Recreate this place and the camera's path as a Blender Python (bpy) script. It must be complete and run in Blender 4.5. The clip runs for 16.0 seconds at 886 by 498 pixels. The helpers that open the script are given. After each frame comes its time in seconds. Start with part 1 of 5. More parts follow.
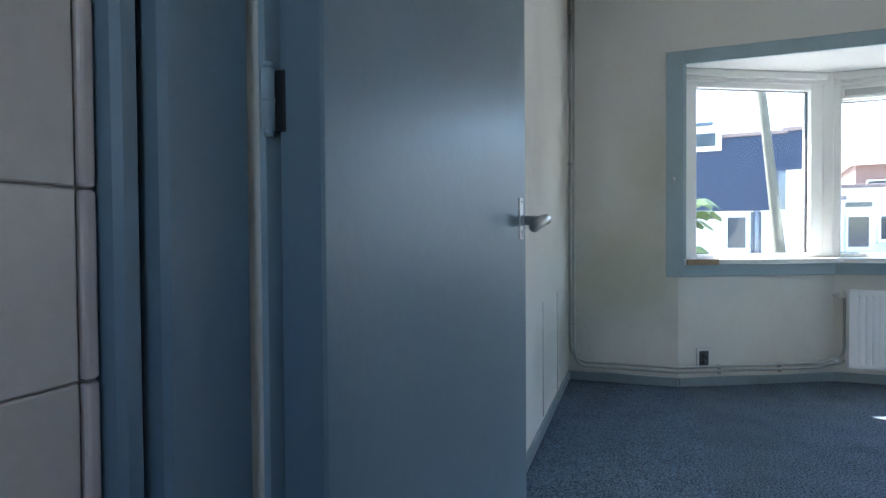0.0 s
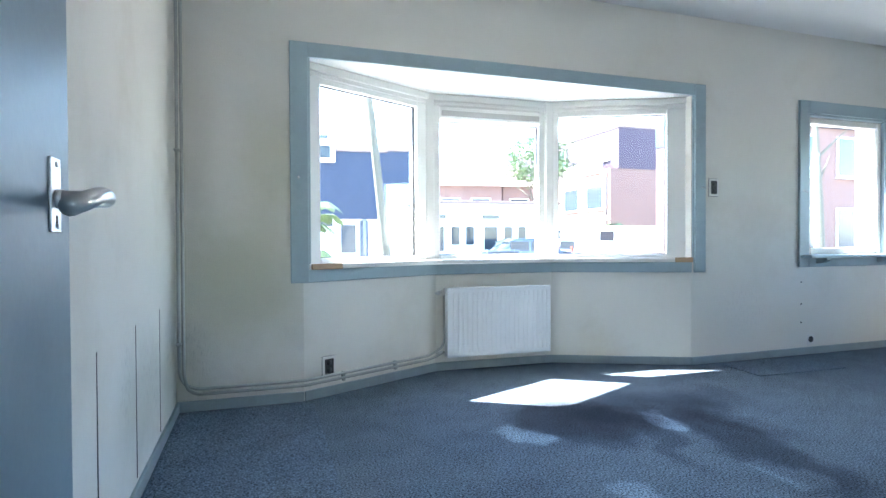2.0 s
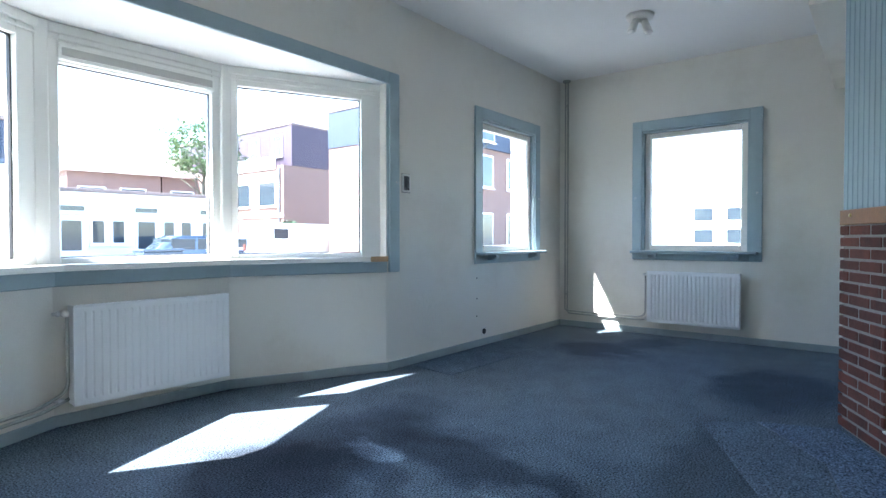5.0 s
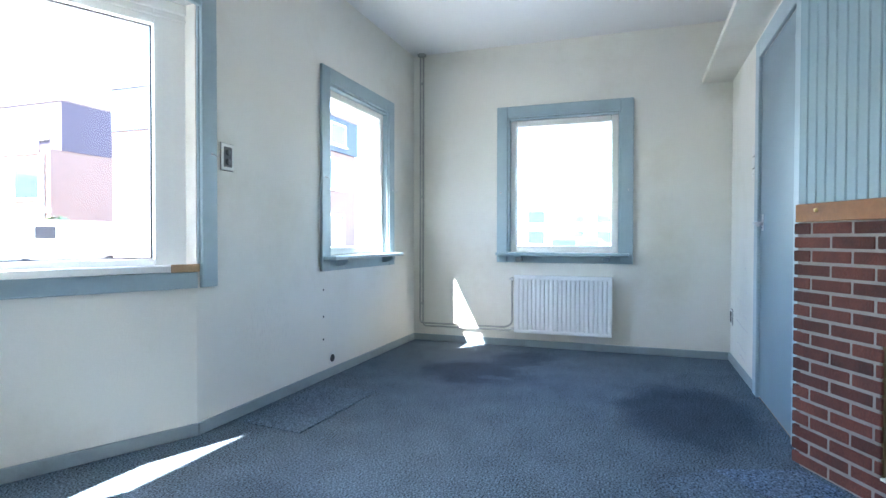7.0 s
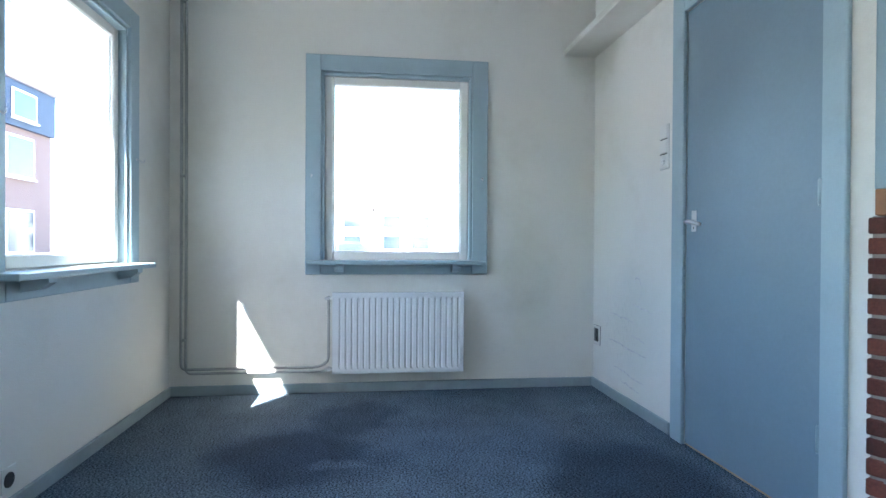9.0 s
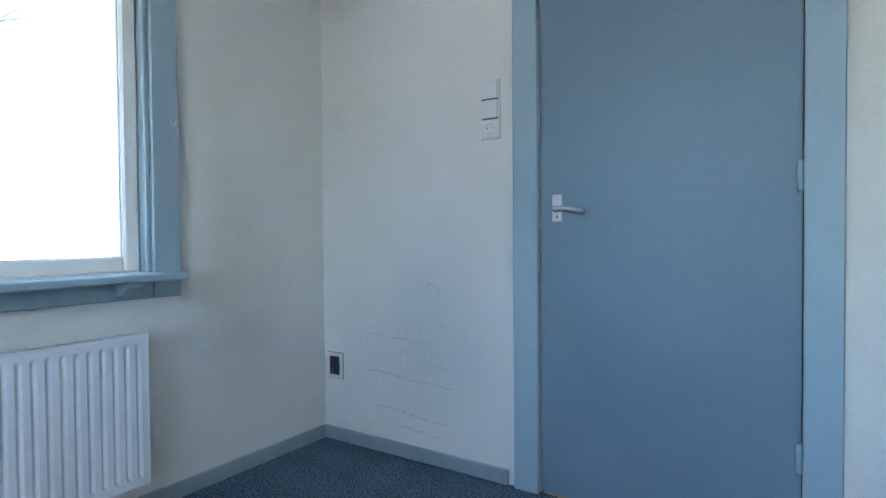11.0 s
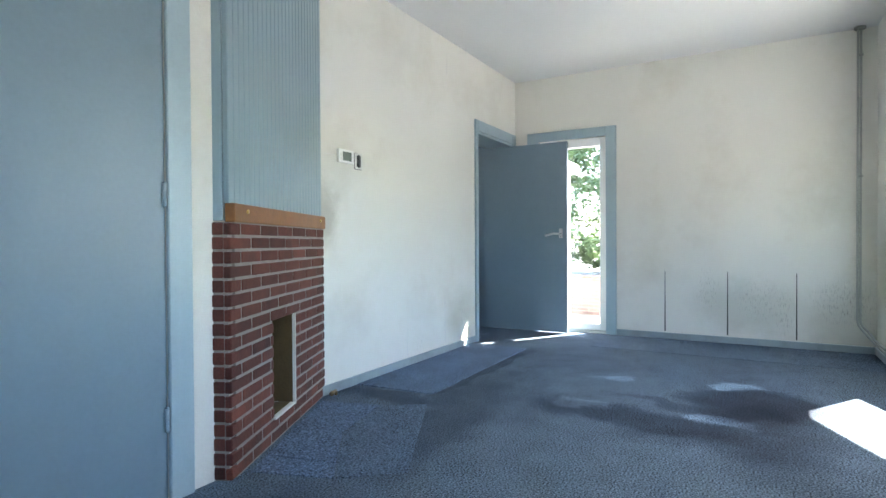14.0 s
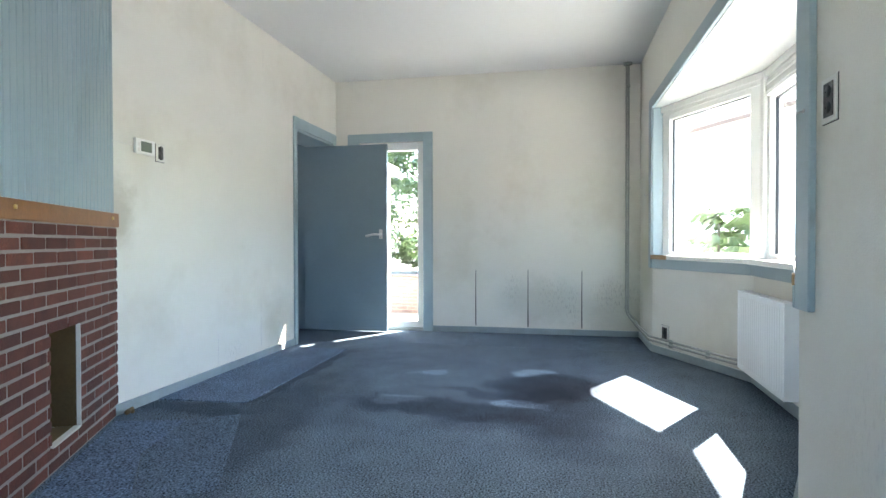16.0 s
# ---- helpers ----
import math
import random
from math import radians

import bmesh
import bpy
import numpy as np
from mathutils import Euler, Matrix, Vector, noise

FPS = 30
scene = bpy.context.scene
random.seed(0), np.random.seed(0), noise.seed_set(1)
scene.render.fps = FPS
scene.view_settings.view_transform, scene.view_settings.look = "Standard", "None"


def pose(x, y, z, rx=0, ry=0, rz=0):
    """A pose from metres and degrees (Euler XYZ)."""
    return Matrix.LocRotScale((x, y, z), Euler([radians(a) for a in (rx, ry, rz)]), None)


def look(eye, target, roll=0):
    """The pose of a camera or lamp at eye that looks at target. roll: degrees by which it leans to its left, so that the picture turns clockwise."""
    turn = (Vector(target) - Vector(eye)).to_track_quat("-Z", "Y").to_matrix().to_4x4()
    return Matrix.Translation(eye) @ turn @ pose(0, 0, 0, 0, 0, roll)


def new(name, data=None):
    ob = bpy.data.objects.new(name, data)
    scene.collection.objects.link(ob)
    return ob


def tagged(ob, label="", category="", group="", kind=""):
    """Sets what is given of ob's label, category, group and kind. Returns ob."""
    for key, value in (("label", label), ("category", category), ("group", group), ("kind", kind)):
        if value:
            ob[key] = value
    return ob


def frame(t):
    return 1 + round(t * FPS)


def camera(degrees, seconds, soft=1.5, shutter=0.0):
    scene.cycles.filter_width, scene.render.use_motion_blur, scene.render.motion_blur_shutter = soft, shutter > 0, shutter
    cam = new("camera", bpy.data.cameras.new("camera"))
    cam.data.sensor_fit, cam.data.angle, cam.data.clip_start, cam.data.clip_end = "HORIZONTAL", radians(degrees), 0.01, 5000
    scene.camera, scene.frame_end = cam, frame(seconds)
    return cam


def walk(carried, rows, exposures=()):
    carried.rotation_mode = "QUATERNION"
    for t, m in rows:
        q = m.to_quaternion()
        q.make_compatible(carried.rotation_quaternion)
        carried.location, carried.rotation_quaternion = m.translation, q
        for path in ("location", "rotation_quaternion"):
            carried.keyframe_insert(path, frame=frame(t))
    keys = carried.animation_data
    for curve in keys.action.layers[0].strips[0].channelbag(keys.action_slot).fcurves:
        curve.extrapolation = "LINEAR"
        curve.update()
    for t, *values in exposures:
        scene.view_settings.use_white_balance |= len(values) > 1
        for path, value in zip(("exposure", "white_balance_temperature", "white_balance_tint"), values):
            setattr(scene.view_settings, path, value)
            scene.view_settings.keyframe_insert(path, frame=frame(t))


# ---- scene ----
cam = camera(77.35, 16.0)
PATH = [
    (0, (0.460, -0.736, 1.019), (-0.199, 1.152, 0.977), -0.44),
    (0.5, (0.416, -0.578, 1.016), (0.120, 1.399, 0.979), -0.29),
    (1, (0.409, -0.439, 1.009), (0.445, 1.561, 0.976), -0.20),
    (1.5, (0.388, -0.335, 1.002), (0.782, 1.625, 0.975), -0.21),
    (2, (0.453, -0.277, 0.999), (1.090, 1.618, 0.971), -0.25),
    (2.5, (0.541, -0.209, 1.004), (1.358, 1.617, 0.975), -0.23),
    (3, (0.562, -0.099, 1.004), (1.599, 1.610, 0.973), -0.19),
    (3.5, (0.534, 0.018, 1.008), (1.797, 1.568, 0.976), -0.04),
    (4, (0.563, 0.104, 0.987), (1.967, 1.528, 0.960), 0.00),
    (4.2, (0.589, 0.147, 1.001), (2.016, 1.549, 0.970), -0.01),
    (6.3, (1.205, 0.886, 0.984), (2.974, 1.820, 0.949), 0.01),
    (6.5, (1.292, 0.976, 0.985), (3.074, 1.883, 0.949), 0.03),
    (7, (1.540, 1.204, 0.987), (3.428, 1.866, 0.952), 0.11),
    (7.5, (1.834, 1.406, 0.992), (3.798, 1.785, 0.955), 0.19),
    (8, (2.179, 1.617, 0.993), (4.166, 1.835, 0.963), 0.19),
    (8.2, (2.310, 1.684, 0.970), (4.304, 1.837, 0.945), 0.14),
    (10.3, (4.032, 2.388, 0.989), (5.697, 1.280, 0.958), -0.07),
    (10.5, (4.207, 2.406, 1.004), (5.774, 1.163, 0.964), -0.38),
    (11, (4.597, 2.440, 0.988), (5.699, 0.772, 0.945), -0.46),
    (11.5, (4.928, 2.413, 0.975), (5.518, 0.502, 0.930), -0.46),
    (12, (5.345, 2.432, 1.005), (5.250, 0.437, 0.933), -0.05),
    (12.5, (5.580, 2.359, 0.976), (4.797, 0.519, 0.940), -0.68),
    (13, (5.752, 2.356, 0.955), (4.470, 0.821, 0.930), -0.34),
    (13.5, (5.842, 2.377, 0.971), (4.320, 1.079, 0.949), -0.19),
    (14, (5.899, 2.417, 0.975), (4.163, 1.424, 0.951), -0.34),
    (14.5, (5.894, 2.437, 0.991), (4.051, 1.659, 0.965), -0.21),
    (15, (5.892, 2.444, 0.984), (3.982, 1.852, 0.957), -0.29),
    (15.5, (5.897, 2.425, 0.998), (3.950, 1.968, 0.967), -0.19),
    (16, (5.917, 2.435, 0.981), (3.957, 2.038, 0.954), -0.12),
]
EXPOSURES = [(0, 3.5, 5950, 10), (0.5, 3.7, 5950, 10), (1.5, 4.25, 5950, 10), (2.0, 4.27, 5950, 10), (2.5, 4.25, 5850, 10), (3.2, 3.98, 5850, 10), (4, 3.56, 5850, 10), (6.5, 4.35, 5950, 10),
             (7.0, 4.52, 5950, 10), (8, 4.15, 5900, 10), (10.5, 4.05, 5750, 10), (11, 3.86, 5700, 10), (11.5, 3.62, 5700, 10), (12.0, 3.5, 5950, 10), (12.5, 3.6, 6150, 10), (13, 4.0, 6200, 10), (13.6, 4.28, 6350, 10), (14.2, 4.3, 6550, 10), (15, 4.18, 6600, 10), (16, 4.22, 6700, 10)]
walk(cam, [(t, look(eye, target, roll)) for t, eye, target, roll in PATH], EXPOSURES)

# ---- light and exposure ----
world = bpy.data.worlds.new("sky_world")
scene.world = world
world.use_nodes = True
_wn = world.node_tree.nodes
_sky = _wn.new("ShaderNodeTexSky")
_sky.sky_type = "NISHITA"
_sky.sun_disc = False
SUN_TO = Vector((0.79, -0.507, -1.0)).normalized()      # the way the sunlight travels
_sky.sun_elevation = math.asin(-SUN_TO.z)
_sky.sun_rotation = math.atan2(-SUN_TO.x, -SUN_TO.y)
_wn["Background"].inputs["Strength"].default_value = 0.15
world.node_tree.links.new(_sky.outputs["Color"], _wn["Background"].inputs["Color"])
sun_data = bpy.data.lights.new("sun", "SUN")
sun_data.energy, sun_data.angle, sun_data.color = 4.0, radians(0.5), (1.0, 0.95, 0.87)
sun = new("sun", sun_data)
sun.matrix_world = look((0, 0, 30), Vector((0, 0, 30)) + SUN_TO)

# ---- plan, metres ----
H = 2.78                       # ceiling
X1 = 6.605                     # front wall
YB = 3.285                     # bay wall
YE = 0.475                     # wall of the second door
BAY = [(0.727, 3.285), (1.755, 3.780), (2.740, 3.750), (3.744, 3.285)]   # inner faces below the sill
CH_A, CH_B = Vector((4.375, 0.545)), Vector((3.215, 0.0))                # brick front, in plan


# ---- materials ----
def mat(name, color, rough=0.6, metal=0.0, var=0.10, scale=6.0, fine=90.0, bump=0.15, spec=0.5, dirt=None, dirt_amount=0.0, dirt_scale=1.5, coat=0.0, speck=0.5, detail=3):
    """Paint or plain stuff with tone changes at two scales, some dirt and a fine relief."""
    m = bpy.data.materials.new(name)
    m.use_nodes = True
    nt = m.node_tree
    n, l = nt.nodes, nt.links
    b = n["Principled BSDF"]
    b.inputs["Roughness"].default_value = rough
    b.inputs["Metallic"].default_value = metal
    b.inputs["Specular IOR Level"].default_value = spec
    b.inputs["Coat Weight"].default_value = coat
    co = n.new("ShaderNodeNewGeometry")
    big = n.new("ShaderNodeTexNoise")
    big.inputs["Scale"].default_value, big.inputs["Detail"].default_value = scale, 6
    small = n.new("ShaderNodeTexNoise")
    small.inputs["Scale"].default_value, small.inputs["Detail"].default_value = fine, detail
    small.inputs["Roughness"].default_value = 0.5 if detail < 5 else 0.75
    for t in (big, small):
        l.new(co.outputs["Position"], t.inputs["Vector"])
    add = n.new("ShaderNodeMath")
    add.operation = "MULTIPLY_ADD"
    l.new(small.outputs["Fac"], add.inputs[0])
    add.inputs[1].default_value = speck
    l.new(big.outputs["Fac"], add.inputs[2])
    ramp = n.new("ShaderNodeMapRange")
    ramp.inputs["From Min"].default_value, ramp.inputs["From Max"].default_value = 0.25 + speck * 0.30, 0.75 + speck * 0.70
    ramp.inputs["To Min"].default_value, ramp.inputs["To Max"].default_value = 1 - var, 1 + var
    l.new(add.outputs[0], ramp.inputs["Value"])
    mul = n.new("ShaderNodeMix")
    mul.data_type, mul.blend_type = "RGBA", "MULTIPLY"
    mul.inputs["Factor"].default_value = 1
    mul.inputs["A"].default_value = (*color, 1)
    l.new(ramp.outputs["Result"], mul.inputs["B"])
    out = mul.outputs["Result"]
    if dirt:
        d = n.new("ShaderNodeTexNoise")
        d.inputs["Scale"].default_value, d.inputs["Detail"].default_value, d.inputs["Roughness"].default_value = dirt_scale, 8, 0.65
        l.new(co.outputs["Position"], d.inputs["Vector"])
        dr = n.new("ShaderNodeMapRange")
        dr.inputs["From Min"].default_value, dr.inputs["From Max"].default_value = 0.52, 0.78
        dr.inputs["To Max"].default_value = dirt_amount
        l.new(d.outputs["Fac"], dr.inputs["Value"])
        mx = n.new("ShaderNodeMix")
        mx.data_type = "RGBA"
        l.new(dr.outputs["Result"], mx.inputs["Factor"])
        l.new(out, mx.inputs["A"])
        mx.inputs["B"].default_value = (*dirt, 1)
        out = mx.outputs["Result"]
    l.new(out, b.inputs["Base Color"])
    if bump:
        bp = n.new("ShaderNodeBump")
        bp.inputs["Strength"].default_value, bp.inputs["Distance"].default_value = bump, 0.004
        l.new(small.outputs["Fac"], bp.inputs["Height"])
        l.new(bp.outputs["Normal"], b.inputs["Normal"])
    return m


def object_varied(m, amount):
    """Lets each piece that wears the material differ in tone."""
    n, l = m.node_tree.nodes, m.node_tree.links
    b = n["Principled BSDF"]
    src = b.inputs["Base Color"].links[0].from_socket
    info = n.new("ShaderNodeObjectInfo")
    r = n.new("ShaderNodeMapRange")
    r.inputs["To Min"].default_value, r.inputs["To Max"].default_value = 1 - amount, 1 + amount
    l.new(info.outputs["Random"], r.inputs["Value"])
    mx = n.new("ShaderNodeMix")
    mx.data_type, mx.blend_type = "RGBA", "MULTIPLY"
    mx.inputs["Factor"].default_value = 1
    l.new(src, mx.inputs["A"])
    l.new(r.outputs["Result"], mx.inputs["B"])
    l.new(mx.outputs["Result"], b.inputs["Base Color"])
    return m


WALL = mat("old_wall_paint", (0.72, 0.70, 0.64), 0.75, var=0.05, scale=1.3, fine=140, bump=0.35, dirt=(0.50, 0.45, 0.36), dirt_amount=0.5, dirt_scale=1.1)
def stained(m, blobs, wobble=0.3):
    """Soft grime patches with ragged edges at places on the walls: (centre, radii, amount, tint)."""
    n, l = m.node_tree.nodes, m.node_tree.links
    b = n["Principled BSDF"]
    src = b.inputs["Base Color"].links[0].from_socket
    geo = n.new("ShaderNodeNewGeometry")
    wob = n.new("ShaderNodeTexNoise")
    wob.inputs["Scale"].default_value, wob.inputs["Detail"].default_value, wob.inputs["Roughness"].default_value = 5.0, 7, 0.7
    l.new(geo.outputs["Position"], wob.inputs["Vector"])
    off = n.new("ShaderNodeVectorMath")
    off.operation = "MULTIPLY_ADD"
    l.new(wob.outputs["Color"], off.inputs[0])
    off.inputs[1].default_value, off.inputs[2].default_value = (wobble,) * 3, (-wobble / 2,) * 3
    pos = n.new("ShaderNodeVectorMath")
    l.new(geo.outputs["Position"], pos.inputs[0])
    l.new(off.outputs[0], pos.inputs[1])
    for centre, radii, amount, tint in blobs:
        mp = n.new("ShaderNodeMapping")
        mp.vector_type = "TEXTURE"
        mp.inputs["Location"].default_value, mp.inputs["Scale"].default_value = centre, radii
        l.new(pos.outputs["Vector"], mp.inputs["Vector"])
        ln = n.new("ShaderNodeVectorMath")
        ln.operation = "LENGTH"
        l.new(mp.outputs["Vector"], ln.inputs[0])
        r = n.new("ShaderNodeMapRange")
        r.interpolation_type = "SMOOTHSTEP"
        r.inputs["From Min"].default_value, r.inputs["From Max"].default_value = 0.3, 1.2
        r.inputs["To Min"].default_value, r.inputs["To Max"].default_value = amount, 0
        l.new(ln.outputs["Value"], r.inputs["Value"])
        mx = n.new("ShaderNodeMix")
        mx.data_type, mx.blend_type = "RGBA", "MULTIPLY"
        l.new(r.outputs["Result"], mx.inputs["Factor"])
        l.new(src, mx.inputs["A"])
        mx.inputs["B"].default_value = (*tint, 1)
        src = mx.outputs["Result"]
    l.new(src, b.inputs["Base Color"])
    return m


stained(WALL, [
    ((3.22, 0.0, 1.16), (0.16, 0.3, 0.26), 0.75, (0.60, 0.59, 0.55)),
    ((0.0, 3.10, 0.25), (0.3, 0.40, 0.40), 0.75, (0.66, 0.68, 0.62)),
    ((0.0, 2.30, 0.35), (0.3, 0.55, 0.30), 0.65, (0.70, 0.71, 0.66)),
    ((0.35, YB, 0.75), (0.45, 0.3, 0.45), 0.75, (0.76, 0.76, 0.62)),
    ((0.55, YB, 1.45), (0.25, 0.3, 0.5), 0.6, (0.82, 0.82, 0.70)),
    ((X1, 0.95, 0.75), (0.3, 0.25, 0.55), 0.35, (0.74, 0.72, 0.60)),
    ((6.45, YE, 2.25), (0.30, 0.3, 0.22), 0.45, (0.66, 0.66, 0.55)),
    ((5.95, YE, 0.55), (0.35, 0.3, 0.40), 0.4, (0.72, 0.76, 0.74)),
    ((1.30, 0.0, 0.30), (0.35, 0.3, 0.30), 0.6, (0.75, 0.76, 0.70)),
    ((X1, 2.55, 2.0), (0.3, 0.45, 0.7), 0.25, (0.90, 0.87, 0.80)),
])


def scratched(m, blobs):
    """Fine upright scratches and peeled specks inside soft patches on the walls: (centre, radii, amount)."""
    n, l = m.node_tree.nodes, m.node_tree.links
    b = n["Principled BSDF"]
    src = b.inputs["Base Color"].links[0].from_socket
    geo = n.new("ShaderNodeNewGeometry")
    st = n.new("ShaderNodeMapping")
    st.inputs["Scale"].default_value = (95, 95, 22)
    l.new(geo.outputs["Position"], st.inputs["Vector"])
    ns = n.new("ShaderNodeTexNoise")
    ns.inputs["Scale"].default_value, ns.inputs["Detail"].default_value, ns.inputs["Roughness"].default_value = 1.0, 5, 0.65
    l.new(st.outputs["Vector"], ns.inputs["Vector"])
    th = n.new("ShaderNodeMapRange")
    th.inputs["From Min"].default_value, th.inputs["From Max"].default_value = 0.52, 0.72
    l.new(ns.outputs["Fac"], th.inputs["Value"])
    for centre, radii, amount in blobs:
        mp = n.new("ShaderNodeMapping")
        mp.vector_type = "TEXTURE"
        mp.inputs["Location"].default_value, mp.inputs["Scale"].default_value = centre, radii
        l.new(geo.outputs["Position"], mp.inputs["Vector"])
        ln = n.new("ShaderNodeVectorMath")
        ln.operation = "LENGTH"
        l.new(mp.outputs["Vector"], ln.inputs[0])
        r = n.new("ShaderNodeMapRange")
        r.interpolation_type = "SMOOTHSTEP"
        r.inputs["From Min"].default_value, r.inputs["From Max"].default_value = 0.2, 1.1
        r.inputs["To Min"].default_value, r.inputs["To Max"].default_value = amount, 0
        l.new(ln.outputs["Value"], r.inputs["Value"])
        k = n.new("ShaderNodeMath")
        k.operation = "MULTIPLY"
        l.new(r.outputs["Result"], k.inputs[0])
        l.new(th.outputs["Result"], k.inputs[1])
        mx = n.new("ShaderNodeMix")
        mx.data_type = "RGBA"
        l.new(k.outputs[0], mx.inputs["Factor"])
        l.new(src, mx.inputs["A"])
        mx.inputs["B"].default_value = (0.17, 0.16, 0.145, 1)
        src = mx.outputs["Result"]
    l.new(src, b.inputs["Base Color"])


scratched(WALL, [
    ((0.0, 1.98, 0.50), (0.3, 0.14, 0.26), 0.55),
    ((0.0, 2.42, 0.42), (0.3, 0.26, 0.26), 0.55),
    ((0.0, 2.62, 0.30), (0.3, 0.10, 0.30), 0.6),
    ((0.0, 3.02, 0.42), (0.3, 0.26, 0.26), 0.75),
    ((0.05, 3.25, 0.35), (0.25, 0.2, 0.30), 0.4),
    ((1.30, 0.0, 0.25), (0.12, 0.3, 0.35), 0.4),
    ((2.05, 0.0, 0.14), (0.20, 0.3, 0.12), 0.4),
    ((6.20, YE, 0.45), (0.40, 0.3, 0.32), 0.28),
    ((4.30, YB, 0.45), (0.35, 0.3, 0.30), 0.22),
])
CEIL = mat("ceiling_paint", (0.74, 0.74, 0.74), 0.8, var=0.03, scale=1.0, bump=0.1)
BAYCEIL = mat("gloss_white_ceiling", (0.66, 0.67, 0.67), 0.15, var=0.03, scale=1.0, bump=0.0)
TRIM = mat("blue_grey_trim_paint", (0.325, 0.415, 0.455), 0.38, var=0.06, scale=3, bump=0.12, dirt=(0.16, 0.20, 0.23), dirt_amount=0.25, dirt_scale=5)
BASE = mat("grey_blue_baseboard_paint", (0.27, 0.325, 0.345), 0.45, var=0.10, scale=5, bump=0.15, dirt=(0.13, 0.14, 0.14), dirt_amount=0.4, dirt_scale=6)
DOOR = mat("blue_grey_door_paint", (0.178, 0.247, 0.292), 0.40, var=0.08, scale=2, fine=60, bump=0.10, dirt=(0.14, 0.17, 0.19), dirt_amount=0.2, dirt_scale=3)
WHITE = mat("white_window_paint", (0.80, 0.80, 0.77), 0.35, var=0.03, scale=4, bump=0.05)
WHITE_OLD = mat("old_white_paint", (0.76, 0.74, 0.69), 0.4, var=0.05, scale=4, bump=0.1)
RAD = mat("radiator_enamel", (0.80, 0.81, 0.82), 0.30, var=0.02, scale=3, bump=0.03)
PIPE = mat("painted_pipe", (0.42, 0.43, 0.41), 0.25, var=0.12, scale=12, bump=0.1)
STEEL = mat("worn_steel", (0.62, 0.62, 0.62), 0.28, metal=1.0, var=0.1, scale=25, bump=0.08)
DARK = mat("black_plastic", (0.02, 0.02, 0.022), 0.4, var=0.1, bump=0.0)
PLASTIC = mat("cream_plastic", (0.70, 0.69, 0.65), 0.4, var=0.03, bump=0.02)
GREYPL = mat("grey_plastic_frame", (0.45, 0.45, 0.43), 0.45, var=0.05, bump=0.05)
LCD = mat("grey_green_display", (0.16, 0.19, 0.16), 0.15, var=0.02, bump=0.0)
MORTAR = mat("grey_mortar", (0.25, 0.222, 0.205), 0.9, var=0.15, scale=15, fine=200, bump=0.6)
BRICK = object_varied(mat("red_brick", (0.102, 0.027, 0.0165), 0.85, var=0.40, scale=9, fine=120, bump=0.8, dirt=(0.035, 0.018, 0.016), dirt_amount=0.75, dirt_scale=6, speck=1.0), 0.32)
WOOD = mat("varnished_pine", (0.235, 0.095, 0.026), 0.45, var=0.25, scale=9, fine=60, bump=0.2)
RAWWOOD = mat("bare_wood", (0.42, 0.28, 0.16), 0.6, var=0.2, scale=15, bump=0.2)
BEAD = mat("blue_grey_panelling", (0.24, 0.328, 0.37), 0.42, var=0.06, scale=3, bump=0.15, dirt=(0.26, 0.32, 0.30), dirt_amount=0.25, dirt_scale=2)
SOOT = mat("brown_board_lining", (0.13, 0.085, 0.035), 0.8, var=0.3, scale=6, bump=0.3)
BRASS = mat("brass_screw", (0.55, 0.40, 0.16), 0.35, metal=1.0, var=0.1, bump=0.0)
TILE = object_varied(mat("beige_wall_tile", (0.66, 0.57, 0.50), 0.25, var=0.10, scale=10, bump=0.05), 0.05)
CAP = mat("pinkish_edge_tile", (0.72, 0.58, 0.52), 0.3, var=0.06, scale=10, bump=0.05)
GROUT = mat("beige_tile_grout", (0.36, 0.31, 0.27), 0.8, var=0.1, scale=20, bump=0.2)
SCUFF = mat("grey_scuff", (0.60, 0.58, 0.565), 0.8, var=0.3, scale=30, bump=0.1)
SLIT = mat("joint_and_shadow_dark", (0.03, 0.03, 0.03), 0.9, var=0.2, bump=0.0)


